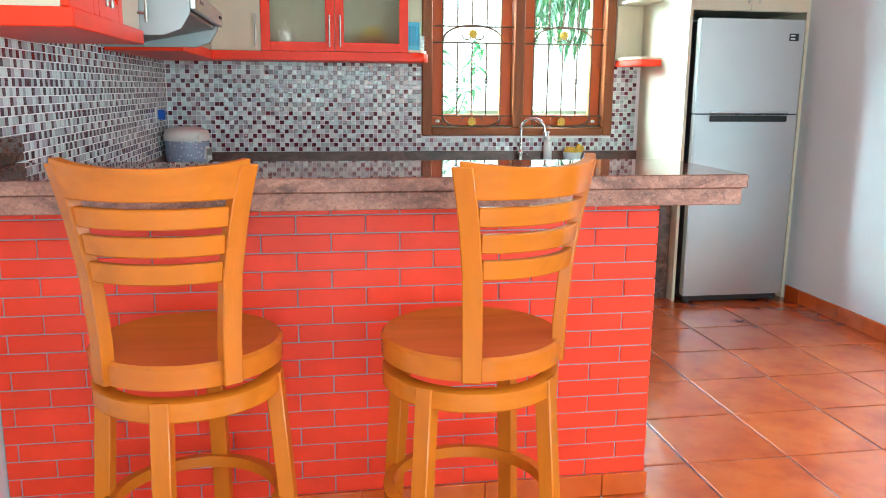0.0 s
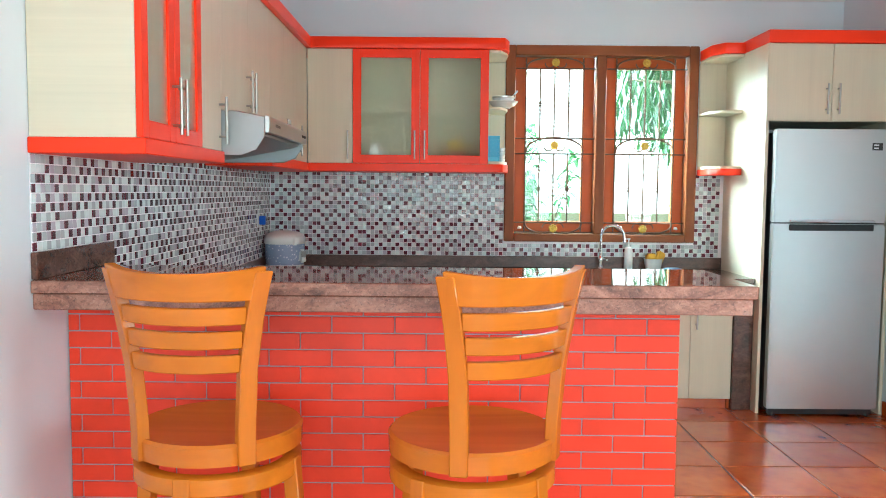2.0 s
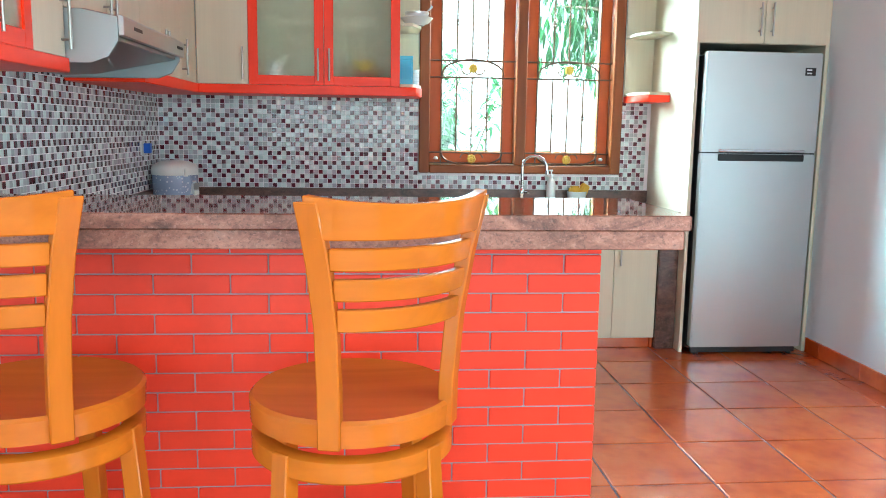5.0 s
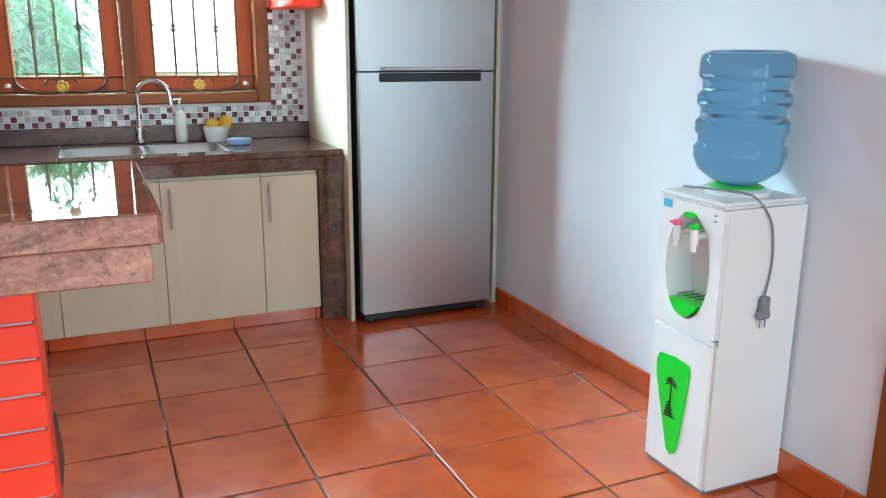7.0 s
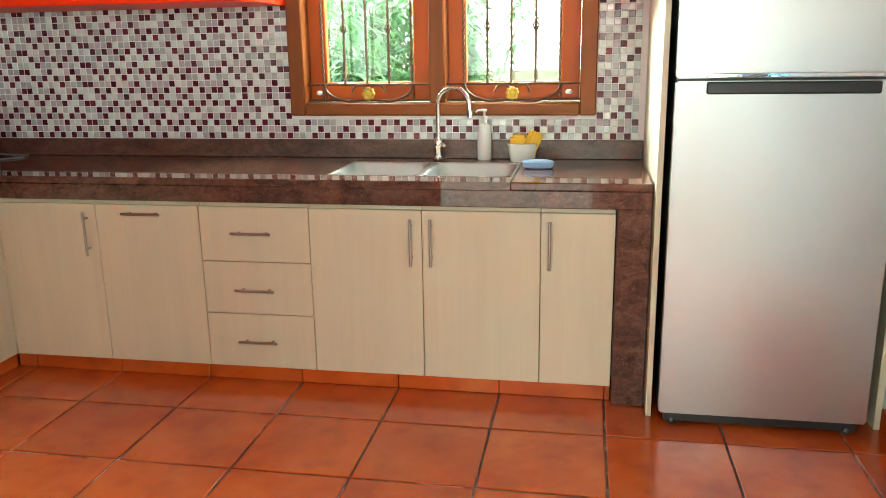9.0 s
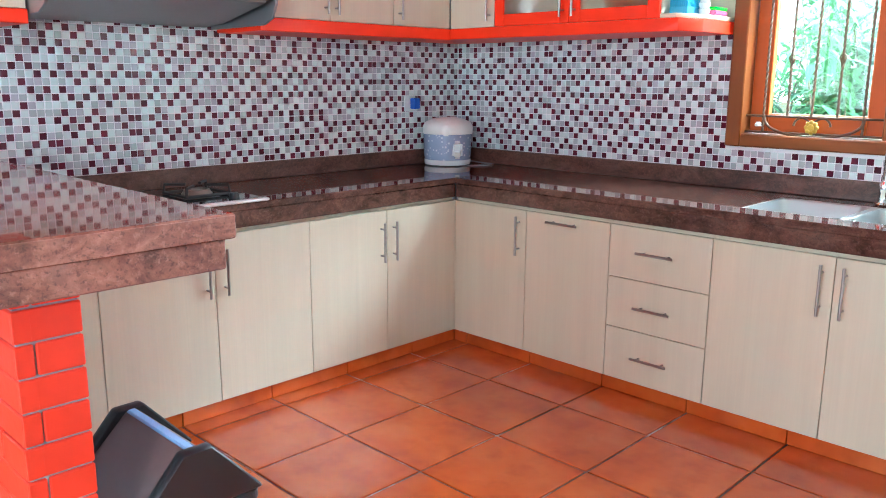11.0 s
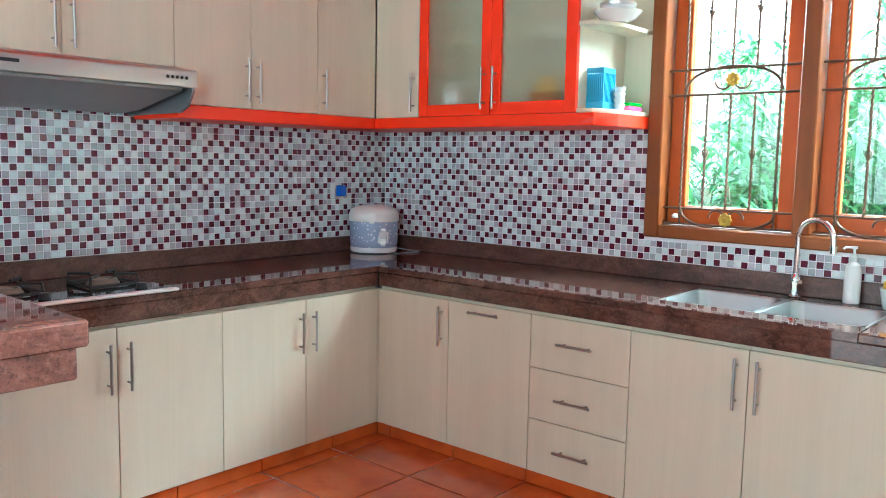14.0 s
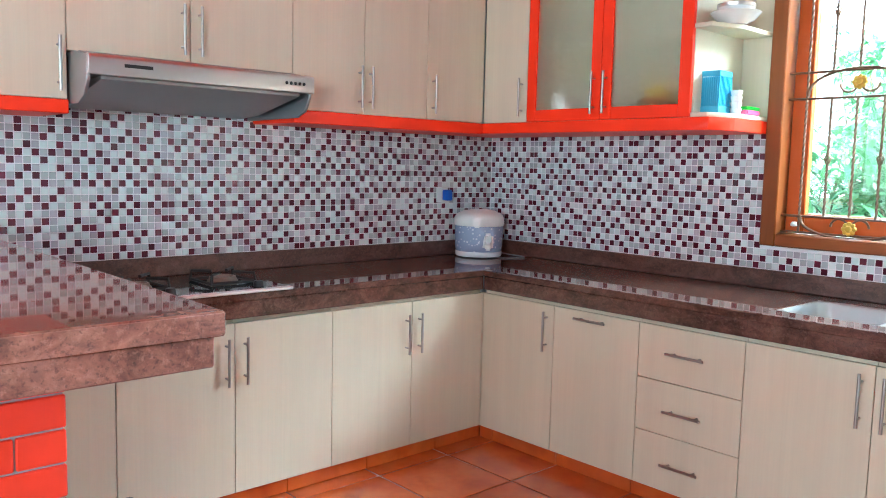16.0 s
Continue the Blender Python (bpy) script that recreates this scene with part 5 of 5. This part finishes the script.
for p in tips:
    for j in range(34):
        b = rng.uniform(0, 6.28)
        leaf(lv, p + Vector((rng.uniform(-.28, .28), rng.uniform(-.28, .28), rng.uniform(-0.55, .15))), (math.cos(b) * 0.35, math.sin(b) * 0.35, -rng.uniform(0.5, 1.2)), rng.uniform(0.2, 0.36), rng.uniform(0.018, 0.03), 0.3)
part("crown", lv, LEAFD, tree)

# ---- pieces: floor tiles, bricks, mosaic ----
tile_cache = {}


def pillow(w, d, h, edge=0.004, drop=0.0022):
    """A tile with softened upper edges, its centre at the origin and its face at h."""
    bm = bmesh.new()
    lo = [bm.verts.new((sx * w / 2, sy * d / 2, 0)) for sx, sy in ((-1, -1), (1, -1), (1, 1), (-1, 1))]
    up = [bm.verts.new((sx * w / 2, sy * d / 2, h - drop)) for sx, sy in ((-1, -1), (1, -1), (1, 1), (-1, 1))]
    tp = [bm.verts.new((sx * (w / 2 - edge), sy * (d / 2 - edge), h)) for sx, sy in ((-1, -1), (1, -1), (1, 1), (-1, 1))]
    for a, b in ((lo, up), (up, tp)):
        for k in range(4):
            bm.faces.new((a[k], a[(k + 1) % 4], b[(k + 1) % 4], b[k]))
    bm.faces.new(tp)
    return bm


J = 0.0066
rng = random.Random(11)
for i in range(-9, 4):
    for j in range(-17, 5):
        x0, x1 = max(i * T + J / 2, XL + 0.003), min((i + 1) * T - J / 2, XR - 0.002)
        y0, y1 = max(j * T + J / 2, YR + 0.003), min((j + 1) * T - J / 2, YW - 0.003)
        if x1 - x0 < 0.02 or y1 - y0 < 0.02:
            continue
        key = (round(x1 - x0, 3), round(y1 - y0, 3))
        if key not in tile_cache:
            tile_cache[key] = mesh_of(pillow(key[0], key[1], 0.008), "floor_tile", TERRA, False)
        ob = new("tile", tile_cache[key])
        ob.parent = floor
        ob.matrix_world = pose((x0 + x1) / 2 + rng.uniform(-.001, .001), (y0 + y1) / 2 + rng.uniform(-.001, .001), -0.0075 + rng.uniform(-0.0006, 0.0006), rng.uniform(-.12, .12), rng.uniform(-.12, .12), rng.uniform(-.15, .15))

# bricks of the bar: front face and end face
PZ, PL = 0.0572, 0.2112
brick_cache = {}


def brick(parent, length, depth, height, m):
    key = (round(length, 3), round(depth, 3), round(height, 3))
    if key not in brick_cache:
        brick_cache[key] = mesh_of(box(-key[0] / 2, key[0] / 2, -key[1] / 2, key[1] / 2, -key[2] / 2, key[2] / 2, 0.0022), "brick", BRICK, False)
    ob = new("brick", brick_cache[key])
    ob.parent = parent
    ob.matrix_world = m


joint_a, joint_b = -1.184, -1.184 + PL / 2
rng = random.Random(4)
zt = 0.9922
courses = []
z = zt + PZ
while z > 0.02:
    courses.append(z)
    z -= PZ
for k, z in enumerate(courses):
    z1, z0 = min(z - 0.002, 1.0365), max(z - PZ + 0.002, 0.003)
    if z1 - z0 < 0.01:
        continue
    start = joint_b if k % 2 == 0 else joint_a
    n0 = math.floor((XL - start) / PL)
    edges = [start + (n0 + i) * PL for i in range(14)]
    cuts = [XL + 0.004] + [e for e in edges if XL + 0.03 < e < BX1 - 0.06] + [BX1]
    for a, b in zip(cuts, cuts[1:]):
        last = b == BX1
        brick(bar, b - a - (0.002 if last else 0.004), 0.03, z1 - z0, pose((a + b) / 2 + (0.00125 if last else 0), BY0 + 0.015 + rng.uniform(-0.001, 0.001), (z0 + z1) / 2, 0, 0, rng.uniform(-0.15, 0.15)))
    ecut = BY1 - 0.09 if k % 2 else BY0 + 0.031
    for a, b in ((BY0 + 0.031, ecut), (ecut, BY1)):
        if b - a > 0.01:
            brick(bar, b - a - 0.005, 0.03, z1 - z0, pose(BX1 - 0.015, (a + b) / 2, (z0 + z1) / 2, 0, 0, 90))

# mosaic splashback
P = 0.0300


def mosaic_kinds(nc, nr, seed):
    """Sheets of one repeat, four squares by three, hung either way up and butted with a shift."""
    r = random.Random(seed)
    kinds = [[0] * nc for _ in range(nr)]
    repeat = ((3, 0, 3, 1), (2, 3, 0, 0), (0, 1, 0, 3))
    side = 11
    sheets = [[(r.random() < 0.5, r.randrange(4), r.randrange(3)) for _ in range(nc // side + 2)] for _ in range(nr // side + 2)]
    for j in range(nr):
        for i in range(nc):
            flip, du, dv = sheets[(j + 4) // side][i // side]
            k = repeat[(-j + dv) % 3 if flip else (j + dv) % 3][(i + du) % 4]
            v = r.random()
            if k == 0 and v < 0.28:
                k = 1 if v < 0.16 else 2
            elif k == 3 and v < 0.04:
                k = 1
            kinds[j][i] = k
    return kinds


def mosaic(parent, origin, u, nrm, nc, nr, seed, skip, single):
    """Squares on a wall from origin along u and up; skip(i, j) leaves one out, single(i, j) makes it a piece of its own."""
    kinds = mosaic_kinds(nc, nr, seed)
    r = random.Random(seed + 1)
    u, nrm, up, o = Vector(u), Vector(nrm), Vector((0, 0, 1)), Vector(origin)
    verts, faces, mats = [], [], []
    one = {}
    h, e, s = 0.0024, 0.0018, P - 0.0036
    for j in range(nr):
        for i in range(nc):
            if skip(i, j):
                continue
            c = o + u * (P * (i + 0.5)) + up * (P * (j + 0.5)) + nrm * r.uniform(0, 0.0004)
            t1, t2 = r.gauss(0, 0.00035), r.gauss(0, 0.00035)
            ring = []
            for half, hh, tilt in ((s / 2, 0.0, 0), (s / 2, h - 0.0012, 0), (s / 2 - e, h, 1)):
                for a, b in ((-1, -1), (1, -1), (1, 1), (-1, 1)):
                    ring.append(u * a * half + up * b * half + nrm * (hh + tilt * (a * t1 + b * t2)))
            fs = [(0, 1, 5, 4), (1, 2, 6, 5), (2, 3, 7, 6), (3, 0, 4, 7), (4, 5, 9, 8), (5, 6, 10, 9), (6, 7, 11, 10), (7, 4, 8, 11), (8, 9, 10, 11)]
            if u.cross(up).dot(nrm) < 0:
                fs = [f[::-1] for f in fs]
            k = kinds[j][i]
            if single(i, j):
                if k not in one:
                    me = bpy.data.meshes.new("mosaic_tile")
                    me.from_pydata([tuple(v) for v in ring], [], fs)
                    me.materials.append(MOSAIC[k])
                    one[k] = me
                ob = new("mosaic_tile", one[k])
                ob.parent = parent
                ob.matrix_world = Matrix.Translation(c)
                continue
            n = len(verts)
            verts += [tuple(c + v) for v in ring]
            faces += [tuple(n + q for q in f) for f in fs]
            mats += [k] * len(fs)
    me = bpy.data.meshes.new("mosaic_tiles")
    me.from_pydata(verts, [], faces)
    for mt in MOSAIC:
        me.materials.append(mt)
    me.polygons.foreach_set("material_index", mats)
    ob = new("mosaic_tiles", me)
    ob.parent = parent
    tagged(ob, "small white, grey and maroon mosaic squares", kind="stuff")


MZ0 = 0.946
sw = solid("splashback_west", box(XL + 0.0005, XL + 0.006, -1.055, YW - 0.001, 0.87, 1.72), GROUT, "white, grey and maroon mosaic splashback behind the hob", "splashback", kind="structure")
part("grout_bed", box(XL + 0.0006, XL + 0.006, -1.628, -1.0552, 1.216, 1.56), GROUT, sw)
ncw = int((YW - 0.006 + 1.634) / P)
mosaic(sw, (XL + 0.006, YW - 0.008, MZ0), (0, -1, 0), (1, 0, 0), ncw, 25, 3,
       lambda i, j: (MZ0 + P * (j + 1) > 1.555 and not (-0.755 < YW - P * (i + 0.5) < 0.15)) or (YW - P * (i + 0.5) < -1.055 and MZ0 + P * j < 1.2155),
       lambda i, j: YW - P * (i + 0.5) < -0.98)
sn = solid("splashback_north", box(XL + 0.007, 0.1495, YW - 0.006, YW - 0.0005, 0.87, WZ0 + 0.02), GROUT, "white, grey and maroon mosaic splashback around the window", "splashback", kind="structure")
gb1 = part("grout_bed", box(XL + 0.007, WX0 - 0.001, YW - 0.006, YW - 0.0006, WZ0 + 0.0205, 1.60), GROUT, sn)
gb2 = part("grout_bed", box(WX1 + 0.001, 0.1495, YW - 0.006, YW - 0.0006, WZ0 + 0.0205, 1.60), GROUT, sn)
ncn = int((0.149 - XL - 0.012) / P)
mosaic(sn, (XL + 0.012, YW - 0.006, MZ0), (1, 0, 0), (0, -1, 0), ncn, 20, 8,
       lambda i, j: (WX0 - 0.012 < XL + 0.012 + P * (i + 0.5) < WX1 + 0.012 and MZ0 + P * (j + 1) > WZ0 + 0.012),
       lambda i, j: False)
